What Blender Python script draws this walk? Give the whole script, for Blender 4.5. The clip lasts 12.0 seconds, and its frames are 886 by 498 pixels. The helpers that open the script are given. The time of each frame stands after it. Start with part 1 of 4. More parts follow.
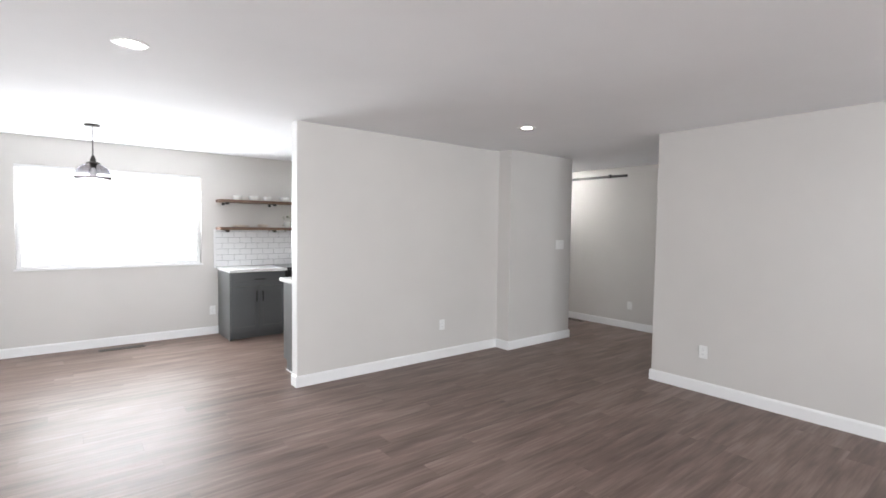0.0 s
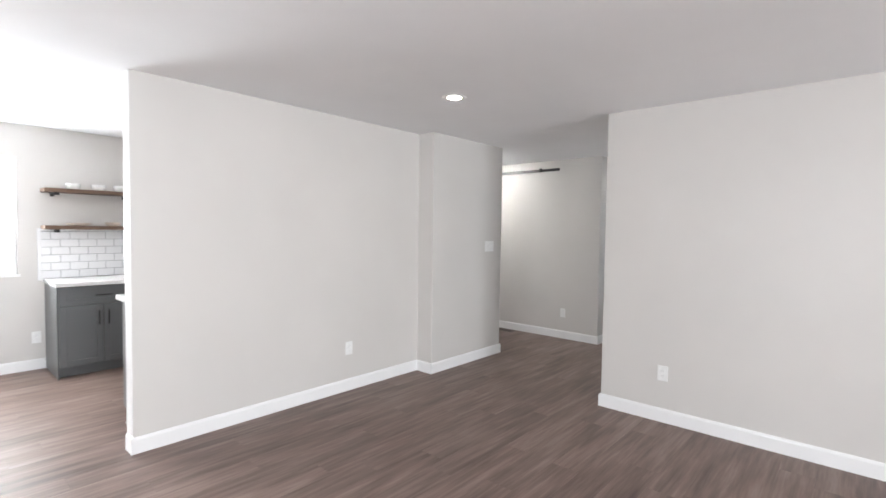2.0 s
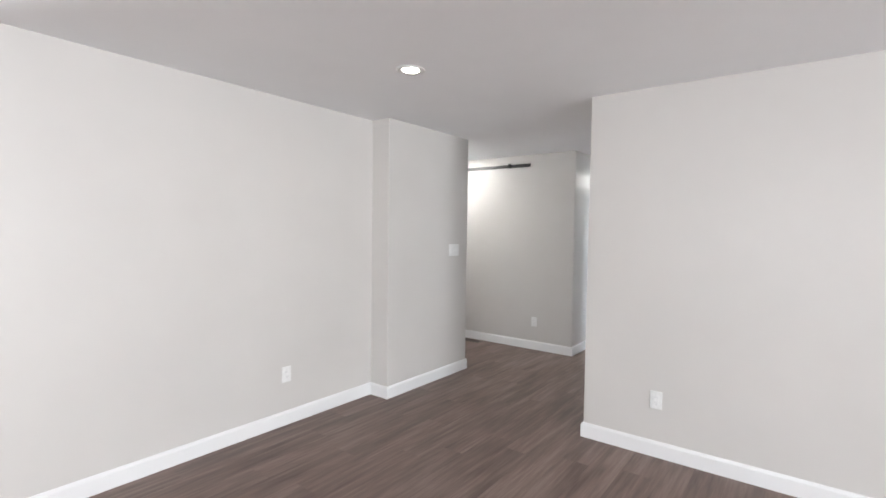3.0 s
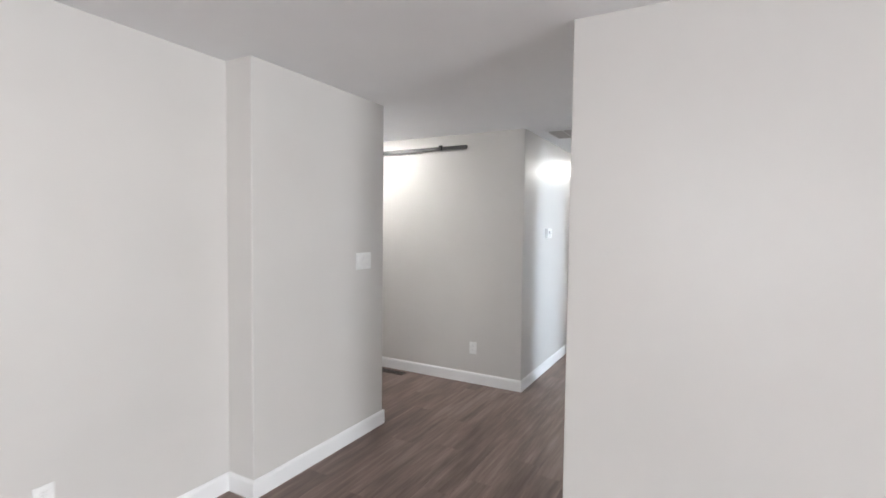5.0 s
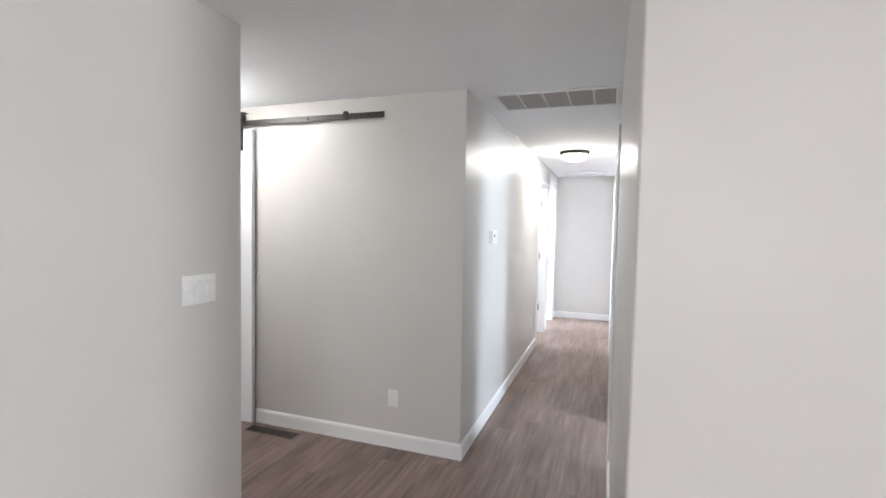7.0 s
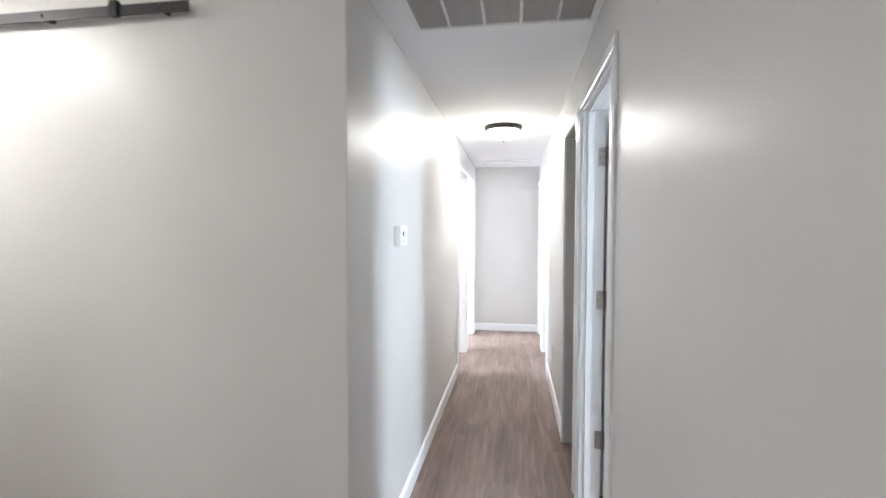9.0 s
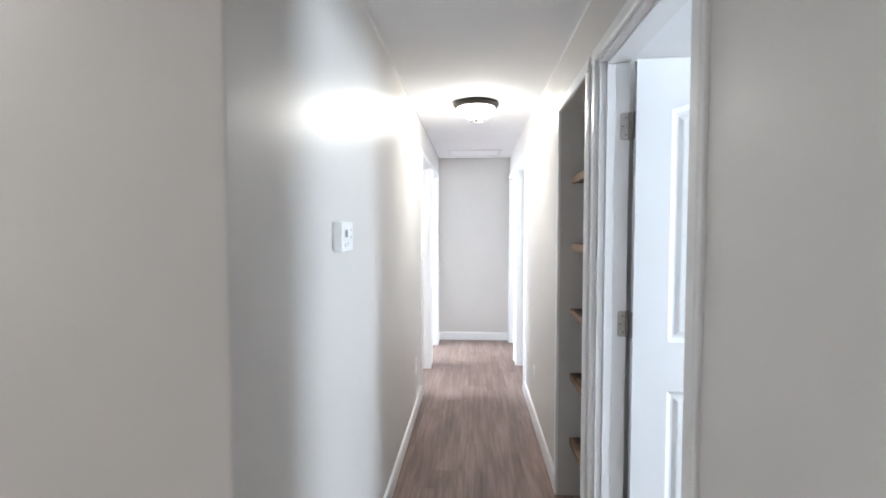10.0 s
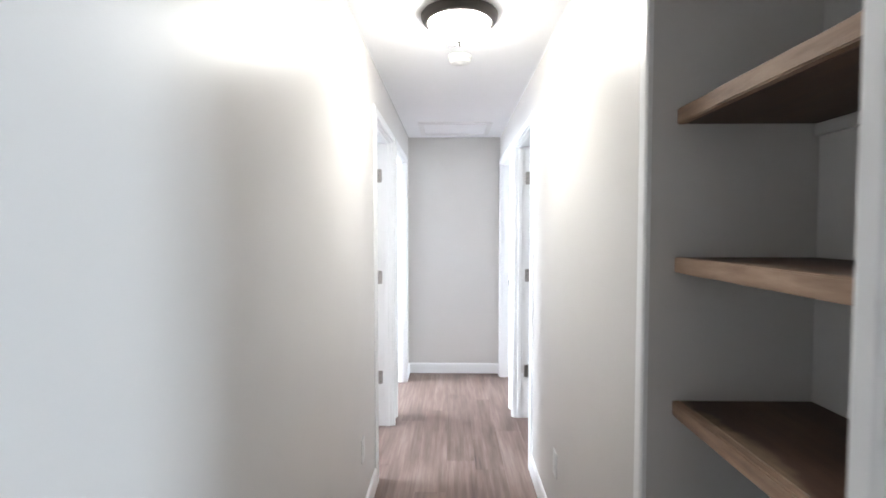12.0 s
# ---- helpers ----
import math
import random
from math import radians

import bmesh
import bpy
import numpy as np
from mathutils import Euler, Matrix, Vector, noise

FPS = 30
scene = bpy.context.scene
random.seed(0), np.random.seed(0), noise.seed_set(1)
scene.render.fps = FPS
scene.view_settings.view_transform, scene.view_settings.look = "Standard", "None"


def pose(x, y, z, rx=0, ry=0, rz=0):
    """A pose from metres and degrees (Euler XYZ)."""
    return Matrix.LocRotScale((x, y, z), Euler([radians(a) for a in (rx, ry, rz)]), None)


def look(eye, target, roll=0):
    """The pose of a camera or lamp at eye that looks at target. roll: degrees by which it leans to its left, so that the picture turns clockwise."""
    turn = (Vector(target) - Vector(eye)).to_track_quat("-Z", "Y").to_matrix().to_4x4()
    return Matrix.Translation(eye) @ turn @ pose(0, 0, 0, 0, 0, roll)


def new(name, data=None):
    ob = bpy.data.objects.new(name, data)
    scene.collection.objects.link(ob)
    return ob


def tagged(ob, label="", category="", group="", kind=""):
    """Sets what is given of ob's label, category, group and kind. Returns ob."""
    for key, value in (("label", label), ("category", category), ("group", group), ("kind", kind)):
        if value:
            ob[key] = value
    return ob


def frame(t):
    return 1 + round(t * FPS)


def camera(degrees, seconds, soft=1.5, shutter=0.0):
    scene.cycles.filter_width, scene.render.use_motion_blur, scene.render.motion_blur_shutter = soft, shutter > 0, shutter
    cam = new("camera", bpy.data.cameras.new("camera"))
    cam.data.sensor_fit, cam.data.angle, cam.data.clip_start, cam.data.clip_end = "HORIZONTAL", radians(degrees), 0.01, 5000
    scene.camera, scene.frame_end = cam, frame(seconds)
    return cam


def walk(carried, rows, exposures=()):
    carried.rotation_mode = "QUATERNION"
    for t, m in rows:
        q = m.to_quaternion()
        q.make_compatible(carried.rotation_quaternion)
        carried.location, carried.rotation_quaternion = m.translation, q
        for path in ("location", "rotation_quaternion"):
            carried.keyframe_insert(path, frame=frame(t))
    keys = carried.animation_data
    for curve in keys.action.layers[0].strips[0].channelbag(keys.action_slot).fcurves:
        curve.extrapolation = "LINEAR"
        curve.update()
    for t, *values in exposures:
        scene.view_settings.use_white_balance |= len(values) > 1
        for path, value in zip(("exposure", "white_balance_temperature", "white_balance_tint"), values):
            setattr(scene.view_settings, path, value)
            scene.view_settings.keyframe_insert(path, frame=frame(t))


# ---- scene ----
cam = camera(86.0, 12.0, 1.6, 0.4)
PATH = [
    (0, (0.206, 0.108, 1.502), (1.454, 1.668, 1.408), 0.8),
    (0.5, (0.342, 0.266, 1.498), (1.641, 1.784, 1.407), 0.9),
    (1, (0.499, 0.492, 1.494), (1.867, 1.948, 1.405), 0.9),
    (1.5, (0.678, 0.683, 1.479), (2.124, 2.062, 1.397), 0.9),
    (2, (0.938, 0.851, 1.469), (2.432, 2.178, 1.387), 0.8),
    (2.5, (1.172, 1.009, 1.481), (2.707, 2.288, 1.4), 0.7),
    (3, (1.463, 1.233, 1.488), (3.051, 2.446, 1.407), 0.8),
    (3.2, (1.575, 1.29, 1.49), (3.182, 2.478, 1.411), 0.7),
    (5, (2.686, 1.939, 1.534), (4.433, 2.908, 1.441), 0.7),
    (5.5, (3.005, 2.083, 1.555), (4.789, 2.981, 1.448), 0.8),
    (6, (3.311, 2.249, 1.558), (5.129, 3.076, 1.45), 0.8),
    (6.5, (3.603, 2.395, 1.568), (5.456, 3.142, 1.467), 1.0),
    (8.5, (4.895, 2.761, 1.514), (6.853, 3.157, 1.423), 0.4),
    (9, (5.258, 2.83, 1.51), (7.234, 3.127, 1.429), 0.1),
    (9.5, (5.642, 2.929, 1.519), (7.63, 3.132, 1.433), 0.2),
    (10, (6.008, 2.954, 1.508), (8.002, 3.081, 1.42), -0.0),
    (10.5, (6.378, 2.958, 1.507), (8.373, 3.067, 1.423), 0.0),
    (11, (6.764, 2.988, 1.513), (8.761, 3.06, 1.425), 0.1),
    (11.5, (7.115, 2.983, 1.494), (9.112, 3.037, 1.412), 0.0),
    (12, (7.473, 2.971, 1.492), (9.471, 3.007, 1.412), 0.0),
]
EXPOSURES = [(0.0, -0.61), (1.0, -0.42), (2.0, -0.25), (3.0, -0.21), (5.0, -0.20), (6.5, -0.19), (8.5, -0.10), (9.5, -0.18), (10.0, -0.33), (10.5, -0.42), (11.0, -0.55), (11.5, -0.54), (12.0, -0.47)]
walk(cam, [(t, look(eye, target, roll)) for t, eye, target, roll in PATH], EXPOSURES)

# ---- world, sun, lights ----
H = 2.44                      # ceiling height
WX, PY, JX, JY, CX = 1.868, 4.312, 4.445, 4.106, 5.645   # partition end, partition face, jog, jog face, corner
RX, RY, LY, BX, EX = 4.80, 2.475, 3.417, 6.878, 12.386  # east wall face, hall south, hall north, barn wall, hall end
NY, WEST, SOUTH = 7.07, -3.2, -6.0                  # window wall face, closing walls
TW = 0.115                                          # inner wall thickness
EW = 0.16                                           # outer wall thickness

world = bpy.data.worlds.new("world")
scene.world = world
world.use_nodes = True
wn = world.node_tree.nodes
wl = world.node_tree.links
sky = wn.new("ShaderNodeTexSky")
sky.sky_type = "NISHITA"
sky.sun_disc = False
sky.sun_elevation = radians(42)
sky.sun_rotation = radians(150)
wn["Background"].inputs["Strength"].default_value = 0.12
wl.new(sky.outputs["Color"], wn["Background"].inputs["Color"])


def lamp(name, kind, m, energy, colour=(1, 1, 1), **kw):
    data = bpy.data.lights.new(name, kind)
    data.energy = energy
    data.color = colour
    for key, value in kw.items():
        if key == "size":
            data.shape = "RECTANGLE"
            data.size, data.size_y = value
        elif key == "radius":
            data.shadow_soft_size = value
        elif key == "angle":
            data.angle = value
        elif key == "disk":
            data.shape = "DISK"
            data.size = value
    ob = new(name, data)
    ob.matrix_world = m
    return ob


DAY = (0.925, 0.965, 1.005)
COOL = (0.78, 0.87, 1.0)
sun = lamp("sun", "SUN", look((0, 0, 0), (0.75, 0.15, -0.9)), 1.0, (1, 0.95, 0.88), angle=radians(10))
# sky light at window openings; all but the dining one are unseen
lamp("dining_window_light", "AREA", look((0.72, NY + 0.06, 1.54), (0.72, 0, 3.0)), 185, DAY, size=(1.8, 1.1))
# two assumed windows, added out of view to brighten partition, walls and ceiling
lamp("assumed_south_window_light", "AREA", look((1.3, SOUTH - 0.06, 1.5), (1.6, 5, 5.2)), 690, DAY, size=(2.6, 1.5))
lamp("assumed_west_window_light", "AREA", look((WEST - 0.06, 1.5, 1.5), (5, 2.8, 3.2)), 165, DAY, size=(2.2, 1.4))
lamp("bedroom_window_light", "AREA", look((6.4, -1.06, 1.5), (7.6, 3, 1.4)), 250, (0.73, 0.86, 1.0), size=(1.1, 1.2))
lamp("left_room_window_light", "AREA", look((11.7, 6.16, 1.6), (11.7, 3, 0.7)), 600, COOL, size=(1.2, 1.2))
lamp("right_room_window_light", "AREA", look((11.8, -0.56, 1.5), (11.75, 3, 0.9)), 260, COOL, size=(1.2, 1.2))
lamp("left_near_room_window_light", "AREA", look((10.4, 6.16, 1.5), (10.8, 3, 0.3)), 300, COOL, size=(1.0, 1.2))
lamp("right_near_room_window_light", "AREA", look((10.5, -0.56, 1.5), (10.7, 3, 1.0)), 70, COOL, size=(1.0, 1.2))
# fill added at an unseen opening to brighten the kitchen's right side
lamp("kitchen_fill_light", "AREA", look((4.75, NY + 0.06, 1.6), (4.2, 5, 1.3)), 55, DAY, size=(0.9, 0.9))
lamp("passage_window_light", "AREA", look((6.26, 8.06, 1.5), (6.26, 3, 1.2)), 22, COOL, size=(0.7, 1.2))


# ---- materials ----
def material(name):
    m = bpy.data.materials.new(name)
    m.use_nodes = True
    nt = m.node_tree
    return m, nt, nt.nodes["Principled BSDF"]


def node(nt, kind, **kw):
    n = nt.nodes.new(kind)
    for k, v in kw.items():
        n.inputs[k].default_value = v
    return n


def coords(nt, scale=(1, 1, 1)):
    tc = nt.nodes.new("ShaderNodeTexCoord")
    mp = nt.nodes.new("ShaderNodeMapping")
    mp.inputs["Scale"].default_value = scale
    nt.links.new(tc.outputs["Object"], mp.inputs["Vector"])
    return mp.outputs["Vector"]


def noise_tex(nt, vec, scale, detail=4, rough=0.55):
    n = node(nt, "ShaderNodeTexNoise", Scale=scale, Detail=detail, Roughness=rough)
    nt.links.new(vec, n.inputs["Vector"])
    return n.outputs["Fac"]


def ramp(nt, fac, stops):
    r = nt.nodes.new("ShaderNodeValToRGB")
    e = r.color_ramp.elements
    while len(e) < len(stops):
        e.new(0.5)
    for el, (p, c) in zip(e, stops):
        el.position = p
        el.color = (*c, 1)
    nt.links.new(fac, r.inputs["Fac"])
    return r.outputs["Color"]


def bump(nt, bsdf, fac, strength, distance):
    b = node(nt, "ShaderNodeBump", Strength=strength, Distance=distance)
    nt.links.new(fac, b.inputs["Height"])
    nt.links.new(b.outputs["Normal"], bsdf.inputs["Normal"])


def painted(name, colour, rough, spread=0.04, grain=180, depth=0.0008, metal=0.0, strength=0.35):
    m, nt, b = material(name)
    v = coords(nt)
    big = noise_tex(nt, v, 1.3, 3)
    lo = tuple(c * (1 - spread) for c in colour)
    hi = tuple(min(1, c * (1 + spread)) for c in colour)
    nt.links.new(ramp(nt, big, [(0.3, lo), (0.7, hi)]), b.inputs["Base Color"])
    fine = noise_tex(nt, v, grain, 3)
    mr = node(nt, "ShaderNodeMapRange")
    mr.inputs["To Min"].default_value = rough * 0.9
    mr.inputs["To Max"].default_value = min(1, rough * 1.1)
    nt.links.new(noise_tex(nt, v, 6, 3), mr.inputs["Value"])
    nt.links.new(mr.outputs["Result"], b.inputs["Roughness"])
    b.inputs["Metallic"].default_value = metal
    bump(nt, b, fine, strength, depth)
    return m


def wood(name, stops, rough, grain=(1.2, 28, 28), per_object=False, depth=0.0006):
    """Wood with its grain along local x."""
    m, nt, b = material(name)
    tc = nt.nodes.new("ShaderNodeTexCoord")
    vec = tc.outputs["Object"]
    if per_object:
        info = nt.nodes.new("ShaderNodeObjectInfo")
        isl = nt.nodes.new("ShaderNodeNewGeometry")
        s = node(nt, "ShaderNodeMath")
        nt.links.new(info.outputs["Random"], s.inputs[0])
        nt.links.new(isl.outputs["Random Per Island"], s.inputs[1])
        mul = nt.nodes.new("ShaderNodeVectorMath")
        mul.operation = "SCALE"
        mul.inputs[0].default_value = (37, 61, 17)
        nt.links.new(s.outputs[0], mul.inputs["Scale"])
        add = nt.nodes.new("ShaderNodeVectorMath")
        nt.links.new(vec, add.inputs[0])
        nt.links.new(mul.outputs[0], add.inputs[1])
        vec = add.outputs[0]
        tone = s.outputs[0]
    mp = nt.nodes.new("ShaderNodeMapping")
    mp.inputs["Scale"].default_value = grain
    nt.links.new(vec, mp.inputs["Vector"])
    g = noise_tex(nt, mp.outputs["Vector"], 1.0, 6, 0.62)
    mp2 = nt.nodes.new("ShaderNodeMapping")
    mp2.inputs["Scale"].default_value = (grain[0] * 0.7, grain[1] * 0.22, grain[2] * 0.22)
    nt.links.new(vec, mp2.inputs["Vector"])
    g2 = noise_tex(nt, mp2.outputs["Vector"], 1.0, 3, 0.5)
    mix = node(nt, "ShaderNodeMath")
    mix.operation = "MULTIPLY_ADD"
    mix.inputs[1].default_value = 0.55
    nt.links.new(g, mix.inputs[0])
    half = node(nt, "ShaderNodeMath")
    half.operation = "MULTIPLY"
    half.inputs[1].default_value = 0.45
    nt.links.new(g2, half.inputs[0])
    nt.links.new(half.outputs[0], mix.inputs[2])
    col = ramp(nt, mix.outputs[0], stops)
    if per_object:
        fr = node(nt, "ShaderNodeMath")
        fr.operation = "FRACT"
        nt.links.new(tone, fr.inputs[0])
        mr = node(nt, "ShaderNodeMapRange")
        mr.inputs["To Min"].default_value = 0.93
        mr.inputs["To Max"].default_value = 1.07
        nt.links.new(fr.outputs[0], mr.inputs["Value"])
        sc = nt.nodes.new("ShaderNodeVectorMath")
        sc.operation = "SCALE"
        nt.links.new(col, sc.inputs[0])
        nt.links.new(mr.outputs["Result"], sc.inputs["Scale"])
        col = sc.outputs[0]
    nt.links.new(col, b.inputs["Base Color"])
    mr2 = node(nt, "ShaderNodeMapRange")
    mr2.inputs["To Min"].default_value = rough * 0.85
    mr2.inputs["To Max"].default_value = min(1, rough * 1.2)
    nt.links.new(g, mr2.inputs["Value"])
    nt.links.new(mr2.outputs["Result"], b.inputs["Roughness"])
    bump(nt, b, g, 0.3, depth)
    return m


def plain(name, colour, rough=0.4, metal=0.0):
    m, nt, b = material(name)
    v = coords(nt)
    c = ramp(nt, noise_tex(nt, v, 40, 3), [(0.3, tuple(x * 0.93 for x in colour)), (0.7, tuple(min(1, x * 1.05) for x in colour))])
    nt.links.new(c, b.inputs["Base Color"])
    b.inputs["Roughness"].default_value = rough
    b.inputs["Metallic"].default_value = metal
    return m


def glow(name, colour, strength):
    m, nt, b = material(name)
    b.inputs["Base Color"].default_value = (0.9, 0.9, 0.88, 1)
    b.inputs["Emission Color"].default_value = (*colour, 1)
    b.inputs["Emission Strength"].default_value = strength
    return m


M_WALL = painted("greige_wall_paint", (0.600, 0.580, 0.558), 0.40, 0.025, 160, 0.0006)
M_CEIL = painted("white_ceiling_paint", (0.885, 0.89, 0.905), 0.85, 0.02, 120, 0.001)
M_TRIM = painted("white_trim_paint", (0.80, 0.80, 0.80), 0.32, 0.015, 60, 0.0002)
M_DOOR = painted("white_door_paint", (0.80, 0.81, 0.82), 0.38, 0.015, 90, 0.0003)
M_FLOOR = wood("vinyl_plank", [(0.33, (0.100, 0.065, 0.054)), (0.5, (0.186, 0.130, 0.109)), (0.69, (0.292, 0.222, 0.192))], 0.44, (2.2, 34, 34), True, 0.0007)
M_FLOOR.node_tree.nodes["Principled BSDF"].inputs["Specular IOR Level"].default_value = 0.33
M_GROUT = plain("plank_joint", (0.10, 0.078, 0.068), 0.7)
M_SHELF = wood("rough_pine", [(0.30, (0.055, 0.031, 0.021)), (0.5, (0.135, 0.080, 0.051)), (0.72, (0.27, 0.175, 0.115))], 0.62, (2.6, 22, 22))
M_STAIN = wood("dark_stained_pine", [(0.30, (0.030, 0.015, 0.010)), (0.5, (0.070, 0.036, 0.024)), (0.72, (0.135, 0.078, 0.050))], 0.55, (2.6, 22, 22))


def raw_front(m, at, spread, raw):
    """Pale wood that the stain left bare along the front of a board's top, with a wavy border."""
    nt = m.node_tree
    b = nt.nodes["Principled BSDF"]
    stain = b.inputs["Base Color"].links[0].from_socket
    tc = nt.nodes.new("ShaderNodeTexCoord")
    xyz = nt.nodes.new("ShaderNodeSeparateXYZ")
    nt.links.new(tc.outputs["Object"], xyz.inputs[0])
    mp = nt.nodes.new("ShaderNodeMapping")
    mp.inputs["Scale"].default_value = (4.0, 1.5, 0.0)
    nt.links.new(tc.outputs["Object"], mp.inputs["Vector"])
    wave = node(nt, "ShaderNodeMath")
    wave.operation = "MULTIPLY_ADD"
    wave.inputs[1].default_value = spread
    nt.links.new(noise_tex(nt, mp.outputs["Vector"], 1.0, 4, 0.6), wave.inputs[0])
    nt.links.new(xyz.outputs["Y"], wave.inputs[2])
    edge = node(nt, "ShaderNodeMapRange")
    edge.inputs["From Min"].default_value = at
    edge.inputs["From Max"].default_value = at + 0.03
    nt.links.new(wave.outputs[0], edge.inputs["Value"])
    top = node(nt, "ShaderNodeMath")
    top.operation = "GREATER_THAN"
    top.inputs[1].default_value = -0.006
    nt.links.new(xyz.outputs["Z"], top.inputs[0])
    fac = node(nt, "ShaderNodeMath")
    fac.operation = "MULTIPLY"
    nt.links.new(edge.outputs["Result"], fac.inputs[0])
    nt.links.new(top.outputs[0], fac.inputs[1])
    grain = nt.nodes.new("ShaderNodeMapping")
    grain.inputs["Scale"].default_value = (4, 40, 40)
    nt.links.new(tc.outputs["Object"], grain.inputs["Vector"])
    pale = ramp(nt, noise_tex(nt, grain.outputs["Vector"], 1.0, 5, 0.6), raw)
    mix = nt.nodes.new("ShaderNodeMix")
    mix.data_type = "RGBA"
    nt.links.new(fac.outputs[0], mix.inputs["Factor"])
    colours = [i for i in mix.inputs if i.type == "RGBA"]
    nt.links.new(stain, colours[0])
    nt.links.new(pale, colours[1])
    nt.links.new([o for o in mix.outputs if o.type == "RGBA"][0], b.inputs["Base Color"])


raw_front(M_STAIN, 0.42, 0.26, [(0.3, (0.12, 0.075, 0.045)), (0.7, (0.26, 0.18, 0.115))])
M_EDGE = wood("raw_pine_edge", [(0.30, (0.085, 0.046, 0.028)), (0.48, (0.24, 0.150, 0.098)), (0.68, (0.40, 0.28, 0.195))], 0.65, (5.0, 30, 30), True)
M_GREY = painted("grey_cabinet_paint", (0.105, 0.109, 0.111), 0.4, 0.04, 90, 0.0002)
M_COUNTER = painted("white_quartz", (0.74, 0.74, 0.73), 0.22, 0.04, 50, 0.0001)
M_TILE = painted("white_glazed_tile", (0.82, 0.82, 0.83), 0.12, 0.02, 14, 0.0006)
M_BLACK = plain("black_metal", (0.025, 0.024, 0.024), 0.45, 0.6)
M_IRON = plain("dark_steel", (0.06, 0.058, 0.057), 0.42, 0.8)
M_BRONZE = plain("bronze_metal", (0.045, 0.040, 0.038), 0.45, 0.7)
M_NICKEL = plain("satin_nickel", (0.36, 0.335, 0.315), 0.42, 0.9)
M_PLASTIC = plain("white_plastic", (0.80, 0.80, 0.79), 0.35)
M_SLOT = plain("dark_slot", (0.05, 0.05, 0.05), 0.6)
M_LCD = plain("grey_display", (0.07, 0.075, 0.075), 0.25)
M_CERAMIC = plain("white_ceramic", (0.82, 0.82, 0.80), 0.2)
M_LEAF = plain("green_leaf", (0.07, 0.12, 0.035), 0.5)
M_BROWNVENT = plain("brown_metal", (0.07, 0.055, 0.045), 0.45, 0.4)
M_LIGHT = glow("lit_downlight", (1.0, 0.90, 0.78), 85.0)
M_DOME = glow("lit_frosted_dome", (0.985, 0.972, 0.925), 138.0)
M_DOME2 = glow("lit_frosted_dome_passage", (0.98, 0.975, 0.955), 98.0)
M_VENTSLAT = plain("white_vent_metal", (0.50, 0.48, 0.47), 0.6)
M_CAULK = plain("glossy_caulk", (0.78, 0.77, 0.75), 0.18)
M_GREYBTN = plain("pale_grey_rubber", (0.5, 0.5, 0.5), 0.6)
M_STONEWARE = plain("pale_stoneware", (0.55, 0.47, 0.40), 0.45)
M_BLACKGLASS = plain("black_glass", (0.012, 0.012, 0.013), 0.06)
M_GROUTLIGHT = plain("grey_grout", (0.40, 0.40, 0.41), 0.85)


def glass(name, colour, rough, ior=1.45):
    m, nt, b = material(name)
    b.inputs["Base Color"].default_value = (*colour, 1)
    b.inputs["Roughness"].default_value = rough
    b.inputs["Transmission Weight"].default_value = 1.0
    b.inputs["IOR"].default_value = ior
    return m


M_GLASS = glass("window_glass", (1, 1, 1), 0.0)
M_SMOKE = glass("smoky_glass", (0.62, 0.61, 0.63), 0.02, 1.06)
M_SKY = glow("bright_sky", (0.97, 0.98, 1.0), 5.0)
M_FILTER = plain("grey_filter", (0.50, 0.48, 0.46), 0.9)


# ---- mesh helpers ----
def box_bm(x0, y0, z0, x1, y1, z1, bevel=0.0, seg=1):
    bm = bmesh.new()
    bmesh.ops.create_cube(bm, size=1.0)
    for v in bm.verts:
        v.co = Vector(((x0 + x1) / 2 + v.co.x * (x1 - x0), (y0 + y1) / 2 + v.co.y * (y1 - y0), (z0 + z1) / 2 + v.co.z * (z1 - z0)))
    if bevel:
        bmesh.ops.bevel(bm, geom=list(bm.edges), offset=bevel, segments=seg, affect="EDGES", profile=0.6)
    return bm


def add_box(bm, x0, y0, z0, x1, y1, z1, bevel=0.0):
    b = box_bm(x0, y0, z0, x1, y1, z1, bevel)
    me = bpy.data.meshes.new("tmp")
    b.to_mesh(me)
    bm.from_mesh(me)
    bpy.data.meshes.remove(me)
    b.free()
    return bm


def lathe_bm(profile, seg=40, axis="z"):
    """A solid of revolution from (radius, height) pairs."""
    bm = bmesh.new()
    rings = []
    for r, h in profile:
        if r < 1e-6:
            rings.append([bm.verts.new((0, 0, h))])
        else:
            rings.append([bm.verts.new((r * math.cos(2 * math.pi * i / seg), r * math.sin(2 * math.pi * i / seg), h)) for i in range(seg)])
    for a, b in zip(rings, rings[1:]):
        for i in range(seg):
            j = (i + 1) % seg
            if len(a) == 1 and len(b) == 1:
                continue
            if len(a) == 1:
                bm.faces.new((a[0], b[j], b[i]))
            elif len(b) == 1:
                bm.faces.new((a[i], a[j], b[0]))
            else:
                bm.faces.new((a[i], a[j], b[j], b[i]))
    bmesh.ops.recalc_face_normals(bm, faces=list(bm.faces))
    if axis == "x":
        bm.transform(Matrix.Rotation(radians(90), 4, "Y"))
    if axis == "y":
        bm.transform(Matrix.Rotation(radians(-90), 4, "X"))
    return bm


def mesh_of(name, bm, mat, smooth=False):
    me = bpy.data.meshes.new(name)
    bm.to_mesh(me)
    bm.free()
    me.materials.append(mat)
    if smooth:
        for p in me.polygons:
            p.use_smooth = True
    return me


def part(name, bm, mat, parent, label="", smooth=False):
    ob = new(name, mesh_of(name, bm, mat, smooth))
    ob.parent = parent
    return tagged(ob, label) if label else ob


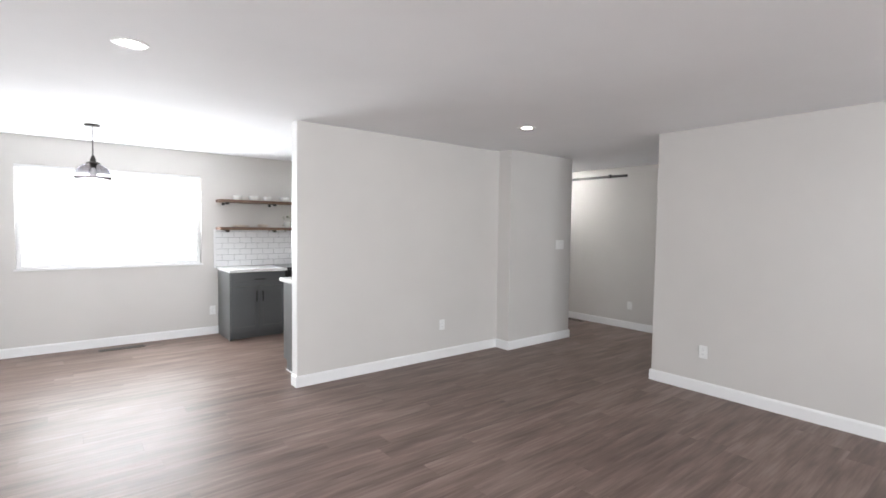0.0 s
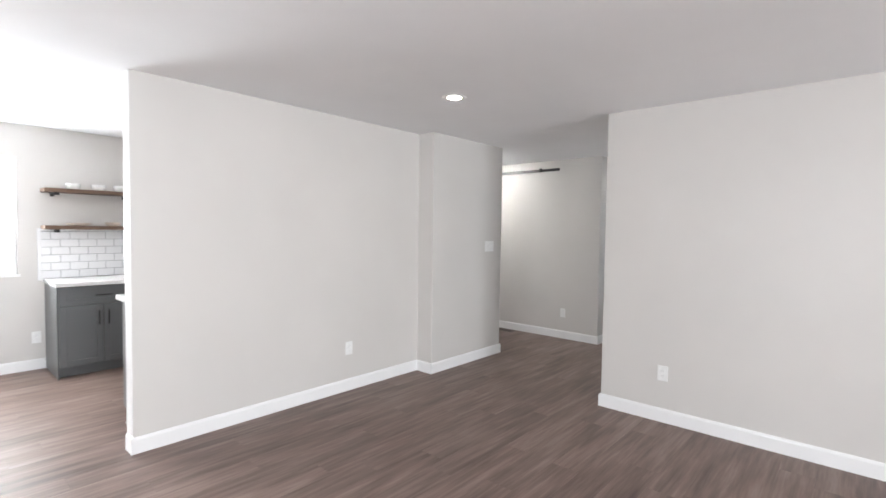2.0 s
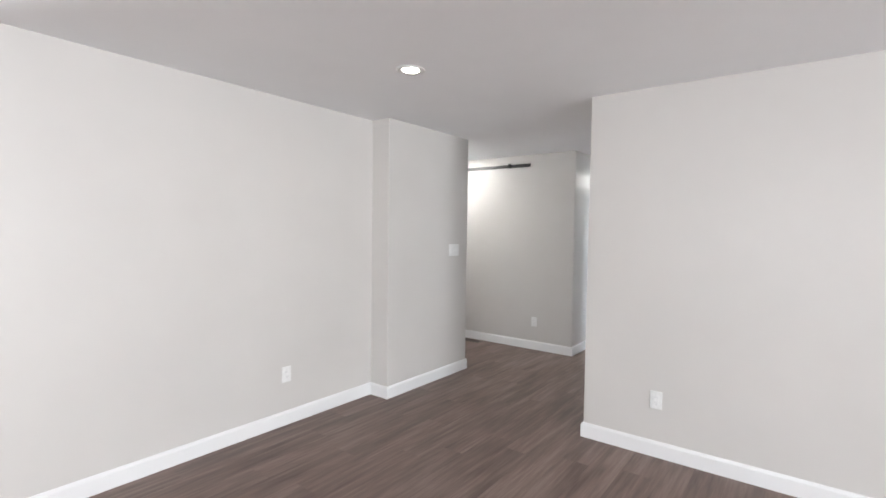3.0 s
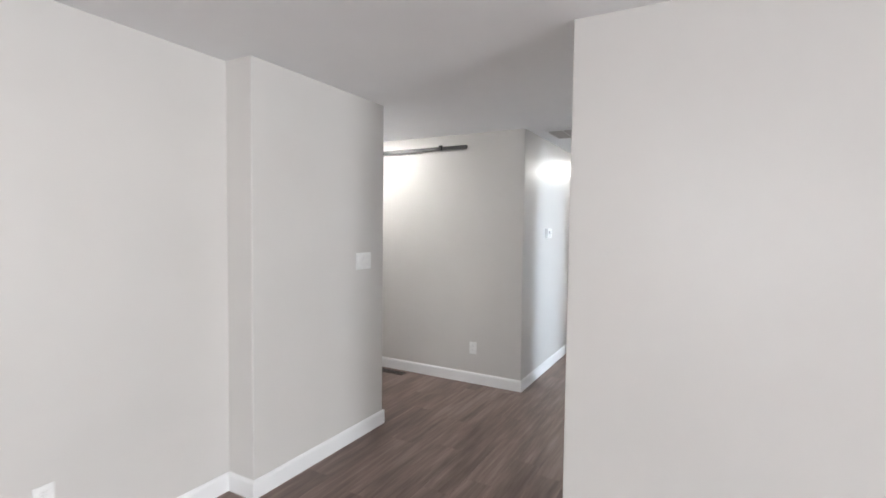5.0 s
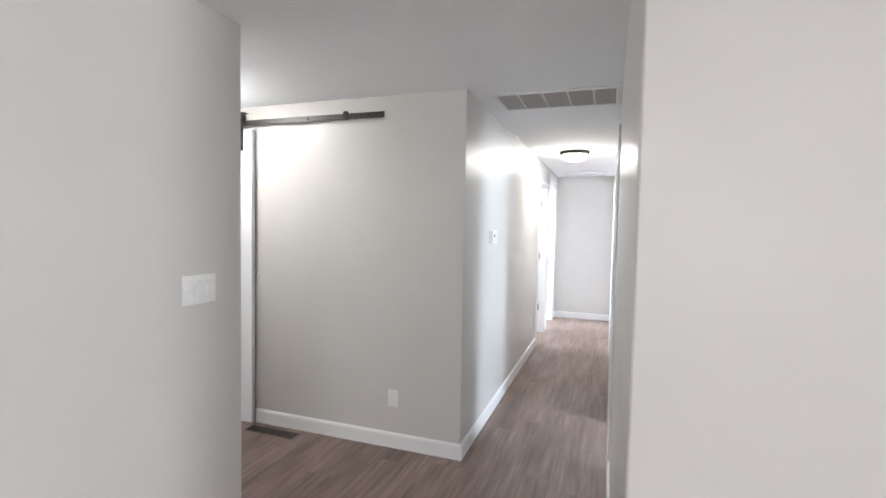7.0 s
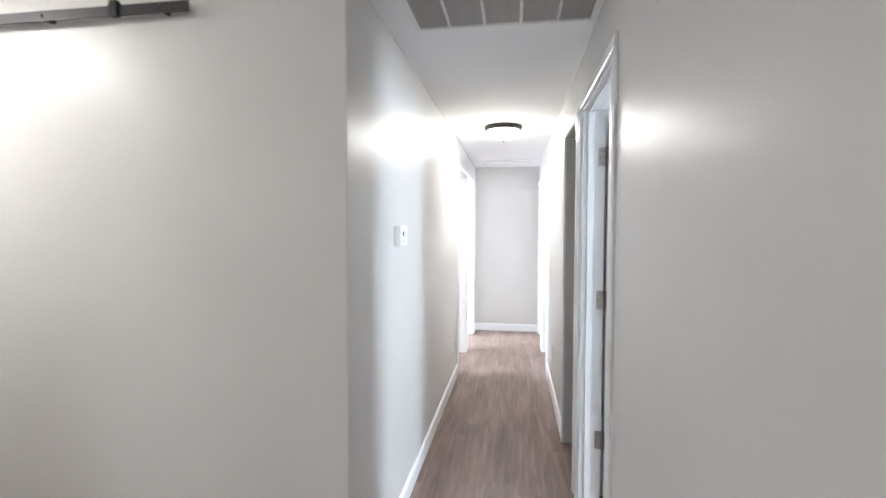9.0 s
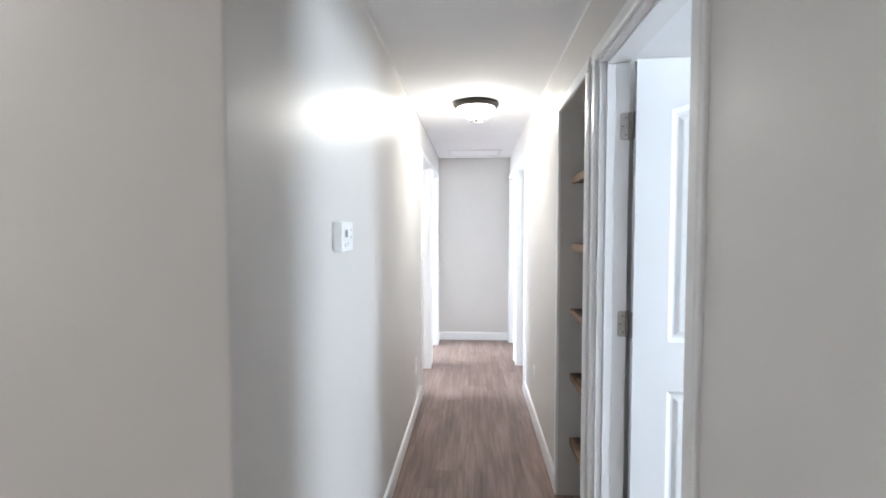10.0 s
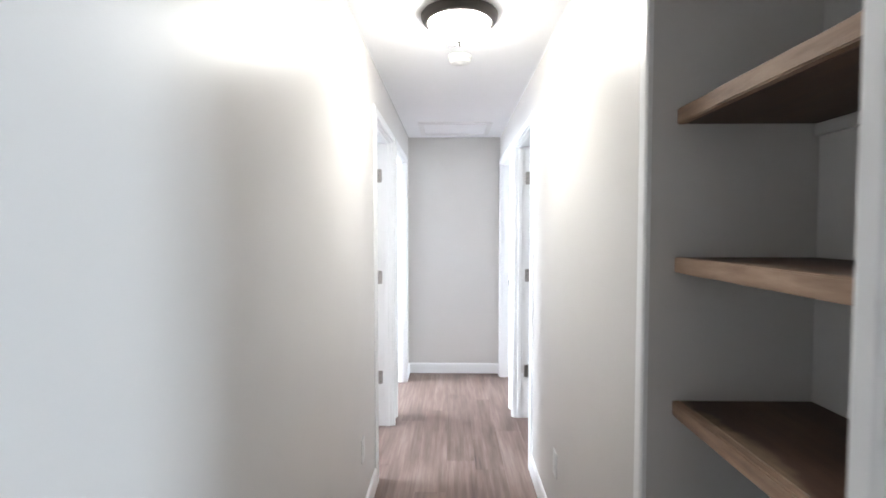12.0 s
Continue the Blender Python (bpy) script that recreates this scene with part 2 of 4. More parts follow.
def solid(name, bm, mat, label, category, kind="", smooth=False, group=""):
    return tagged(new(name, mesh_of(name, bm, mat, smooth)), label, category, group, kind)


def thing(name, m, label, category, group="", kind=""):
    ob = new(name)
    ob.matrix_world = m
    ob.empty_display_size = 0.1
    return tagged(ob, label, category, group, kind)


# ---- large structure ----
def wall(name, boxes, label, soft=()):
    """A wall of boxes; the free vertical corners listed in soft are rounded, as plastered corners are."""
    bm = bmesh.new()
    for b in boxes:
        add_box(bm, *b)
    for cx, cy in soft:
        es = [e for e in bm.edges if all(abs(v.co.x - cx) < 1e-4 and abs(v.co.y - cy) < 1e-4 for v in e.verts)]
        bmesh.ops.bevel(bm, geom=es, offset=0.006, segments=3, affect="EDGES", profile=0.5)
    return solid(name, bm, M_WALL, label, "wall", "structure")


def wall_x(x0, x1, y0, y1, holes=()):
    """Boxes of a wall along x from x0 to x1, with holes (a, b, z0, z1)."""
    out, at = [], x0
    for a, b, z0, z1 in sorted(holes):
        out.append((at, y0, 0, a, y1, H))
        if z0 > 0:
            out.append((a, y0, 0, b, y1, z0))
        if z1 < H:
            out.append((a, y0, z1, b, y1, H))
        at = b
    out.append((at, y0, 0, x1, y1, H))
    return out


def wall_y(y0, y1, x0, x1, holes=()):
    out, at = [], y0
    for a, b, z0, z1 in sorted(holes):
        out.append((x0, at, 0, x1, a, H))
        if z0 > 0:
            out.append((x0, a, 0, x1, b, z0))
        if z1 < H:
            out.append((x0, a, z1, x1, b, H))
        at = b
    out.append((x0, at, 0, x1, y1, H))
    return out


DH = 2.15     # door opening height
D1 = (7.08, 7.893)
NICHE = (8.052, 8.668)
NT = 2.145    # niche head
LA, LB = (10.24, 11.04), (11.245, 12.08)
RA, RB = (10.41, 11.22), (11.44, 12.26)
WIN = (-0.205, 1.645, 0.965, 2.125)

# the second opening is added out of view for the kitchen fill lamp
wall("wall_north", wall_x(WEST - EW, CX - TW, NY, NY + EW, [WIN, (4.3, 5.2, 1.1, 2.05)]), "light greige painted dining and kitchen wall with a wide window")
# south and west walls are unseen; their openings are assumed for the lamps
wall("wall_south", wall_x(WEST - EW, RX, SOUTH - EW, SOUTH, [(0.0, 2.6, 0.75, 2.25)]), "light greige painted living room wall")
wall("wall_west", wall_y(SOUTH, NY, WEST - EW, WEST, [(0.4, 2.6, 0.8, 2.2)]), "light greige painted living room wall")
wall("wall_partition", [(WX, PY, 0, JX, PY + TW, H), (JX, JY, 0, CX, PY + TW, H)], "light greige painted partition with a shallow jog", [(WX, PY), (WX, PY + TW), (JX, JY), (CX, JY)])
wall("wall_kitchen_east", [(CX - TW, PY + TW, 0, CX, NY + EW, H)], "light greige painted wall beside the passage")
wall("wall_east", wall_y(SOUTH - EW, RY - TW, RX, RX + TW), "light greige painted living room wall ending at the hallway")
wall("wall_hall_south", wall_x(RX, EX, RY - TW, RY, [(D1[0], D1[1], 0, DH), (NICHE[0], NICHE[1], 0, NT), (RA[0], RA[1], 0, DH), (RB[0], RB[1], 0, DH)]), "satin greige painted hallway wall with doors and a shelf niche", [(RX, RY)])
wall("wall_hall_north", wall_x(BX, EX, LY, LY + TW, [(LA[0], LA[1], 0, DH), (LB[0], LB[1], 0, DH)]), "satin greige painted hallway wall with two doorways", [(BX, LY)])
wall("wall_barn", wall_y(LY + TW, 8.0, BX, BX + TW, [(5.20, 5.95, 0, 2.08)]), "light greige painted wall behind the sliding barn door")
wall("wall_hall_end", [(EX, RY - TW, 0, EX + TW, LY + TW, H)], "light greige painted wall closing the hallway")
wall("wall_passage_end", wall_x(CX - TW, BX + TW, 8.0, 8.0 + EW, [(5.9, 6.6, 0.9, 2.1)]), "light greige painted wall at the end of the passage")
# rooms behind the doors
wall("wall_bedroom", wall_x(5.4, 9.4, -1.0 - EW, -1.0, [(5.85, 6.95, 0.9, 2.1)]) + [(5.4 - TW, -1.16, 0, 5.4, RY - TW, H), (9.4, -1.16, 0, 9.4 + TW, RY - TW, H)], "pale painted bedroom wall")
wall("wall_right_rooms", wall_x(9.52, 13.6, -0.5 - EW, -0.5, [(10.0, 11.0, 0.9, 2.1), (11.45, 12.3, 0.9, 2.1)]) + [(13.6, -0.66, 0, 13.7, RY - TW, H), (11.29, -0.5, 0, 11.37, RY - TW, H)], "pale painted room wall")
wall("wall_left_rooms", wall_x(8.6, 13.6, 6.1, 6.1 + EW, [(9.9, 10.9, 0.9, 2.1), (11.3, 12.2, 0.9, 2.1)]) + [(13.6, LY + TW, 0, 13.7, 6.26, H), (8.5, LY + TW, 0, 8.6, 6.26, H), (11.11, LY + TW, 0, 11.18, 6.1, H)], "pale painted room wall")

bm = bmesh.new()
add_box(bm, WEST - EW, SOUTH - EW, H, 13.8, 8.3, H + 0.12)
ceiling = solid("ceiling", bm, M_CEIL, "flat white painted ceiling", "ceiling", "structure")


def profile_run(pts, length):
    """A straight moulding: a closed profile of (out, up) pairs, swept along x."""
    bm = bmesh.new()
    a = [bm.verts.new((0, -o, u)) for o, u in pts]
    b = [bm.verts.new((length, -o, u)) for o, u in pts]
    n = len(pts)
    for i in range(n):
        j = (i + 1) % n
        bm.faces.new((a[i], a[j], b[j], b[i]))
    bm.faces.new(a)
    bm.faces.new(b)
    bmesh.ops.recalc_face_normals(bm, faces=list(bm.faces))
    return bm


BASE_PROFILE = [(0, 0), (0.014, 0), (0.014, 0.088), (0.011, 0.097), (0.006, 0.104), (0.004, 0.106), (0, 0.106)]


def baseboard(x, y, length, turn):
    """Baseboard from (x, y) along the direction turned by that many degrees; the room is on its right."""
    ob = solid("baseboard", profile_run(BASE_PROFILE, length), M_TRIM, "white painted baseboard along the wall foot", "baseboard", "structure")
    ob.matrix_world = pose(x, y, 0, 0, 0, turn)
    return ob


T = 0.014
CW, CT = 0.057, 0.016     # casing width and thickness
baseboard(WEST, NY, 1.845 - WEST, 0)
baseboard(WX - T, PY, JX - WX, 0)
baseboard(WX, PY + TW, TW - 0.0005, -90)
baseboard(JX, PY, PY - JY - 0.0005, -90)
baseboard(JX - T, JY, CX - JX + 2 * T, 0)
baseboard(CX, JY + 0.0005, 3.8, 90)
baseboard(RX, RY - 0.0005, RY - SOUTH, -90)
baseboard(D1[0] - CW, RY, D1[0] - CW - RX + T, 180)
baseboard(RA[0] - CW, RY, RA[0] - NICHE[1] - 2 * CW, 180)
baseboard(EX, RY, EX - RB[1] - CW, 180)
baseboard(BX - T, LY, LA[0] - CW - BX + T, 0)
baseboard(LB[1] + CW, LY, EX - LB[1] - CW, 0)
baseboard(EX, LY - T, LY - RY - 2 * T, -90)
baseboard(BX, 5.13, 5.13 - LY - 0.0005, -90)
baseboard(WEST, SOUTH + 0.001, NY - SOUTH, 90)
baseboard(RX - T, SOUTH, RX - WEST - 2 * T, 180)


# thin white strip over the free end of the partition
solid("white_strip_partition_end", box_bm(WX - 0.005, PY + 0.002, 0.107, WX + 0.001, PY + TW - 0.002, H - 0.001, 0.002), M_TRIM, "thin white strip on the free end of the partition", "trim", "structure")


# ---- door frames and doors ----
def casing_bm(width, length):
    """A stepped, rounded casing board standing on its end: x across, y out of the wall (negative), z up."""
    pts = [(0, 0), (0, 0.008), (0.004, 0.011), (0.012, 0.012), (0.016, 0.0145), (width - 0.008, CT), (width - 0.002, CT - 0.003), (width, CT - 0.006), (width, 0)]
    bm = bmesh.new()
    a = [bm.verts.new((u, -o, 0)) for u, o in pts]
    b = [bm.verts.new((u, -o, length)) for u, o in pts]
    n = len(pts)
    for i in range(n):
        j = (i + 1) % n
        bm.faces.new((a[i], a[j], b[j], b[i]))
    bm.faces.new(a)
    bm.faces.new(b)
    bmesh.ops.recalc_face_normals(bm, faces=list(bm.faces))
    return bm


def casing_set(parent, w, h):
    """Casing round an opening from x 0 to w and z 0 to h, on the plane y 0, facing -y."""
    a = part("casing", casing_bm(CW, h), M_TRIM, parent)
    a.matrix_local = pose(-CW, 0, 0)
    bm = casing_bm(CW, h)
    bmesh.ops.scale(bm, vec=(-1, 1, 1), verts=list(bm.verts))
    bmesh.ops.reverse_faces(bm, faces=list(bm.faces))
    b = part("casing", bm, M_TRIM, parent)
    b.matrix_local = pose(w + CW, 0, 0)
    c = part("casing", casing_bm(CW, w + 2 * CW), M_TRIM, parent)
    c.matrix_local = Matrix.Translation((-CW, 0, h + CW)) @ Matrix.Rotation(radians(90), 4, "Y")
    return a, b, c


def hinge(parent, x, y, z, flip):
    """A butt hinge on a jamb: a leaf, a leaf on the door's edge and a knuckle."""
    bm = box_bm(-0.0028, -0.006, -0.05, 0.0, 0.030, 0.05)
    corners = [e for e in bm.edges if abs((e.verts[0].co - e.verts[1].co).x) > 0.002]
    bmesh.ops.bevel(bm, geom=corners, offset=0.009, segments=4, affect="EDGES", profile=0.5)
    h = part("hinge", bm, M_NICKEL, parent, "satin nickel butt hinge")
    for dz in (-0.032, 0, 0.032):
        for dy in (0.010, 0.021):
            if (dz == 0) == (dy == 0.021):
                sc = part("screw", lathe_bm([(0.0, -0.0042), (0.0028, -0.0038), (0.0036, -0.0025)], 8, "x"), M_SLOT, h)
                sc.matrix_local = Matrix.Translation((0.0, dy, dz)) @ Matrix.Scale(1, 4)
    part("knuckle", lathe_bm([(0, -0.052), (0.004, -0.052), (0.0062, -0.049), (0.0062, 0.049), (0.004, 0.053), (0, 0.054)], 12), M_NICKEL, h).matrix_local = pose(-0.004, -0.006 if flip else 0.036, 0)
    h.matrix_local = pose(x, y, z) @ (pose(0, 0, 0, 0, 0, 180) @ pose(0, -0.03, 0) if flip else pose(0, 0, 0))
    return h


def panel_leaf(w, h, t, panels):
    """A moulded door leaf: x 0..w, y 0..t, z 0..h; panels (x0, z0, x1, z1, rise) are sunk on both faces, their fields raised, their tops arched by rise."""
    bm = bmesh.new()
    cells = [(p[0], p[1], p[2], p[3] + (p[4] + 0.02 if p[4] else 0)) for p in panels]
    xs = sorted({0, w, *[c[0] for c in cells], *[c[2] for c in cells]})
    zs = sorted({0, h, *[c[1] for c in cells], *[c[3] for c in cells]})

    def quad(*pts):
        bm.faces.new([bm.verts.new(c) for c in pts])

    def outline(p, inset):
        x0, z0, x1, z1, rise = p
        xm, hw = (x0 + x1) / 2, (x1 - x0) / 2
        k = (hw - inset) / hw
        pts = [(x0 + inset, z0 + inset), (x1 - inset, z0 + inset)]
        n = 14 if rise else 1
        for i in range(n + 1):
            u = 1 - 2 * i / n
            pts.append((xm + u * hw * k, z1 + rise * (1 - u * u) - inset))
        return pts
    for y, s in ((0.0, 1), (t, -1)):
        for x0, x1 in zip(xs, xs[1:]):
            for z0, z1 in zip(zs, zs[1:]):
                if not any(c[0] < (x0 + x1) / 2 < c[2] and c[1] < (z0 + z1) / 2 < c[3] for c in cells):
                    quad((x0, y, z0), (x1, y, z0), (x1, y, z1), (x0, y, z1))
        for p, c in zip(panels, cells):
            rings = []
            for inset, depth in ((0, 0), (0.006, 0.0045), (0.014, 0.009), (0.024, 0.0095), (0.040, 0.0035), (0.046, 0.003)):
                rings.append([bm.verts.new((x, y + s * depth, z)) for x, z in outline(p, inset)])
            for a, b in zip(rings, rings[1:]):
                for i in range(len(a)):
                    j = (i + 1) % len(a)
                    bm.faces.new((a[i], a[j], b[j], b[i]))
            bm.faces.new(rings[-1])
            if p[4]:
                arc = outline(p, 0)[2:]
                for (xa, za), (xb, zb) in zip(arc, arc[1:]):
                    quad((xa, y, za), (xb, y, zb), (xb, y, c[3]), (xa, y, c[3]))
    quad((0, 0, 0), (0, t, 0), (0, t, h), (0, 0, h))
    quad((w, 0, 0), (w, t, 0), (w, t, h), (w, 0, h))
    quad((0, 0, 0), (w, 0, 0), (w, t, 0), (0, t, 0))
    quad((0, 0, h), (w, 0, h), (w, t, h), (0, t, h))
    bmesh.ops.remove_doubles(bm, verts=list(bm.verts), dist=0.0002)
    bmesh.ops.recalc_face_normals(bm, faces=list(bm.faces))
    return bm


def doorway(name, m, w, leaf, label, hinges_far=True):
    """A cased doorway: local x along the wall, -y the hall's side; the leaf's opening angle, hung on the far or near jamb."""
    d = thing(name, m, label, "door", kind="structure")
    casing_set(d, w, DH)
    for c in casing_set(d, w, DH):
        c.matrix_local = Matrix.Translation((w, TW, 0)) @ Matrix.Rotation(radians(180), 4, "Z") @ c.matrix_local
    J = 0.012
    jambs = [box_bm(0.0, 0.0005, 0, J, TW - 0.0005, DH - J, 0.001), box_bm(w - J, 0.0005, 0, w, TW - 0.0005, DH - J, 0.001), box_bm(0.0, 0.0005, DH - J, w, TW - 0.0005, DH - 0.0005, 0.001)]
    for b in jambs:
        part("jamb", b, M_TRIM, d)
    S0, S1 = 0.026, 0.058
    for b in (box_bm(J, S0, 0, J + 0.009, S1, DH - J - 0.009, 0.002), box_bm(w - J - 0.009, S0, 0, w - J, S1, DH - J - 0.009, 0.002), box_bm(J, S0, DH - J - 0.009, w - J, S1, DH - J - 0.0005, 0.002)):
        part("door_stop", b, M_TRIM, d)
    lw, lt, lh = w - 2 * J - 0.006, 0.035, DH - J - 0.016
    if leaf is not None:
        s = 0.128
        pan = [(s, 0.22, lw - s, 0.88, 0), (s, 1.068, lw - s, 1.935, 0.048)]
        lf = part("door_leaf", panel_leaf(lw, lh, lt, pan), M_DOOR, d, "white moulded two-panel door leaf standing open")
        zs = (0.376, 1.136, 1.896)
        if hinges_far:
            lf.matrix_local = Matrix.Translation((w - J - 0.006 - lt, TW + 0.014, 0.010)) @ Matrix.Rotation(radians(90 + (90 - leaf)), 4, "Z") @ Matrix.Translation((0, -lt, 0))
        else:
            lf.matrix_local = Matrix.Translation((J + 0.006, TW + 0.014, 0.010)) @ Matrix.Rotation(radians(leaf), 4, "Z") @ Matrix.Translation((0, -lt, 0))
        kx = lw - 0.07
        for side in (-1, 1):
            kb = part("door_knob", lathe_bm([(0, 0), (0.031, 0), (0.031, 0.004), (0.026, 0.008), (0.012, 0.012), (0.011, 0.03), (0.022, 0.038), (0.027, 0.050), (0.024, 0.062), (0.012, 0.068), (0, 0.069)], 24, "y"), M_NICKEL, lf, "satin nickel round knob", True)
            kb.matrix_local = pose(kx, lt if side > 0 else 0, 0.95, 0, 0, 0 if side > 0 else 180)
        for z in zs:
            part("hinge_leaf", box_bm(-0.0026, 0.003, z - 0.060, 0.0, lt - 0.003, z + 0.040, 0.001), M_NICKEL, lf, "satin nickel hinge leaf on the door's edge")
            if hinges_far:
                hinge(d, w - J, TW - 0.034, z, False)
            else:
                hinge(d, J, TW - 0.034, z, True)
        x = J if hinges_far else w - J
        sgn = 1 if hinges_far else -1
        part("strike_plate", box_bm(min(x, x + sgn * 0.002), 0.078, 0.93, max(x, x + sgn * 0.002), 0.104, 0.99, 0.0005), M_BRONZE, d, "small dark metal strike plate")
    return d


doorway("door_1", Matrix.Translation((D1[1], RY, 0)) @ Matrix.Rotation(radians(180), 4, "Z"), D1[1] - D1[0], 86, "white cased doorway with its panelled door open into the room", False)
doorway("door_2", pose(LA[0], LY, 0), LA[1] - LA[0], 88, "white cased hallway doorway with its door open into the room", True)
doorway("door_3", pose(LB[0], LY, 0), LB[1] - LB[0], 95, "white cased doorway at the hallway end, letting daylight in", False)
doorway("door_4", Matrix.Translation((RA[1], RY, 0)) @ Matrix.Rotation(radians(180), 4, "Z"), RA[1] - RA[0], 88, "white cased hallway doorway with its door open into the room", False)
doorway("door_5", Matrix.Translation((RB[1], RY, 0)) @ Matrix.Rotation(radians(180), 4, "Z"), RB[1] - RB[0], 95, "white cased doorway at the hallway end with its door open", True)


# ---- window ----
def window(name, x0, x1, z0, z1, label):
    """A picture window in the north wall: drywall returns, sill, vinyl frame, sash and glass."""
    w = thing(name, pose(0, NY, 0), label, "window", kind="structure")
    f = 0.045
    bm = bmesh.new()
    for b in ((x0, 0.07, z0, x0 + f, 0.14, z1), (x1 - f, 0.07, z0, x1, 0.14, z1), (x0 + f, 0.07, z0, x1 - f, 0.14, z0 + f), (x0 + f, 0.07, z1 - f, x1 - f, 0.14, z1)):
        add_box(bm, *b, 0.004)
    part("window_frame", bm, M_TRIM, w)
    part("window_sill", box_bm(x0 - 0.018, -0.022, z0 - 0.018, x1 + 0.018, 0.07, z0 + 0.004, 0.004, 2), M_TRIM, w, "thin white sill board")
    part("window_head", box_bm(x0 + 0.002, 0.008, z1 - 0.036, x1 - 0.002, 0.05, z1 - 0.001, 0.004, 2), M_TRIM, w, "white blind headrail")
    g = part("pane", box_bm(x0 + f - 0.005, 0.10, z0 + f - 0.005, x1 - f + 0.005, 0.106, z1 - f + 0.005), M_GLASS, w, "clear glass pane")
    g.visible_shadow = False
    return w


window("window_1", *WIN, "wide white-framed dining window, bright with daylight")
bm = bmesh.new()
add_box(bm, -6, NY + 2.9, -0.5, 8, NY + 3.0, 5)
solid("backdrop", bm, M_SKY, "bright overcast daylight outside the window", "backdrop", "structure")


# ---- electrical fittings ----
def wall_plate(name, m, w, h, gangs, label, category, group=""):
    """A plate on a wall: local x across, z up, -y out."""
    p = thing(name, m, label, category, group)
    part("plate", box_bm(-w / 2, -0.006, -h / 2, w / 2, 0, h / 2, 0.0025, 2), M_PLASTIC, p)
    for g in range(gangs):
        cx = (g - (gangs - 1) / 2) * 0.046
        if category == "outlet":
            r = part("insert", box_bm(cx - 0.0165, -0.0085, -0.0335, cx + 0.0165, -0.005, 0.0335, 0.0015, 2), M_PLASTIC, p)
            for cz in (-0.018, 0.018):
                for dx, hh in ((-0.0065, 0.005), (0.0065, 0.004)):
                    part("slot", box_bm(cx + dx - 0.001, -0.0088, cz + 0.002 - hh, cx + dx + 0.001, -0.0078, cz + 0.002 + hh), M_GREYBTN, r)
                part("slot", box_bm(cx - 0.0022, -0.0088, cz - 0.0105, cx + 0.0022, -0.0078, cz - 0.0065, 0.001), M_GREYBTN, r)
        else:
            part("rocker", box_bm(cx - 0.016, -0.010, -0.033, cx + 0.016, -0.005, 0.033, 0.002, 1), M_PLASTIC, p)
        for cz in (-0.048, 0.048):
            part("screw", lathe_bm([(0, -0.0075), (0.0028, -0.007), (0.003, -0.005)], 10, "y"), M_PLASTIC, p).matrix_local = pose(cx, 0, cz)
    return p


OUT = ("white duplex outlet low on the greige wall", "outlet")
wall_plate("wall_outlet", pose(3.568, PY, 0.384), 0.075, 0.118, 1, *OUT, "wall outlets")
wall_plate("wall_outlet", pose(RX, 1.985, 0.380, 0, 0, -90), 0.075, 0.118, 1, *OUT, "wall outlets")
wall_plate("wall_outlet", pose(BX, 3.912, 0.350, 0, 0, -90), 0.075, 0.118, 1, *OUT, "wall outlets")
wall_plate("wall_outlet", pose(1.775, NY, 0.325), 0.075, 0.118, 1, *OUT, "wall outlets")
wall_plate("wall_outlet", pose(9.805, LY, 0.393), 0.075, 0.118, 1, *OUT, "wall outlets")
wall_plate("wall_outlet", pose(9.704, RY, 0.380, 0, 0, 180), 0.075, 0.118, 1, *OUT, "wall outlets")
wall_plate("light_switch", pose(5.405, JY, 1.282), 0.165, 0.120, 3, "white three-gang rocker switch plate on the wall", "switch")


def thermostat():
    p = thing("thermostat", pose(7.608, LY, 1.480), "small white thermostat with a dark grey display and four buttons", "thermostat")
    part("back_plate", box_bm(-0.064, -0.007, -0.046, 0.064, 0, 0.046, 0.002, 1), M_PLASTIC, p)
    bm = box_bm(-0.068, -0.036, -0.050, 0.068, -0.004, 0.050)
    bmesh.ops.bevel(bm, geom=list(bm.edges), offset=0.004, segments=3, affect="EDGES", profile=0.5)
    for v in bm.verts:
        # the face bellies out a little at the bottom edge
        if v.co.z < -0.04:
            v.co.z -= 0.006 * (1 - (v.co.x / 0.068) ** 2)
    part("housing", bm, M_PLASTIC, p)
    part("display_bezel", box_bm(-0.042, -0.0368, -0.006, -0.002, -0.0355, 0.025, 0.001), M_PLASTIC, p)
    part("display", box_bm(-0.039, -0.0374, -0.003, -0.006, -0.036, 0.022, 0.001), M_LCD, p, "dark grey display")
    for x, z in ((0.041, 0.021), (0.041, -0.003), (-0.036, -0.030), (-0.004, -0.025)):
        part("button", box_bm(x - 0.007, -0.0376, z - 0.005, x + 0.007, -0.0355, z + 0.005, 0.0015), M_GREYBTN, p, "pale grey button")
    for x, w in ((-0.036, 0.014), (-0.004, 0.020)):
        part("legend", box_bm(x - w / 2, -0.0364, -0.0400 + (0.004 if x > -0.02 else 0), x + w / 2, -0.0355, -0.0382 + (0.004 if x > -0.02 else 0)), M_GREYBTN, p, "faint grey printed bar")


thermostat()


# ---- ceiling fittings ----
def downlight(x, y):
    d = thing("downlight", pose(x, y, H), "round white recessed downlight, lit", "downlight", "ceiling downlights")
    part("trim_ring", lathe_bm([(0.050, -0.001), (0.060, -0.005), (0.082, -0.005), (0.088, 0.0), (0.050, 0.0)], 48), M_PLASTIC, d, smooth=True)
    part("lens", lathe_bm([(0, -0.0035), (0.03, -0.0034), (0.048, -0.0028), (0.0505, -0.0008)], 40), M_LIGHT, d, "glowing white lens", True)


for x, y in ((3.629, 3.150), (0.50, 3.126)):
    downlight(x, y)


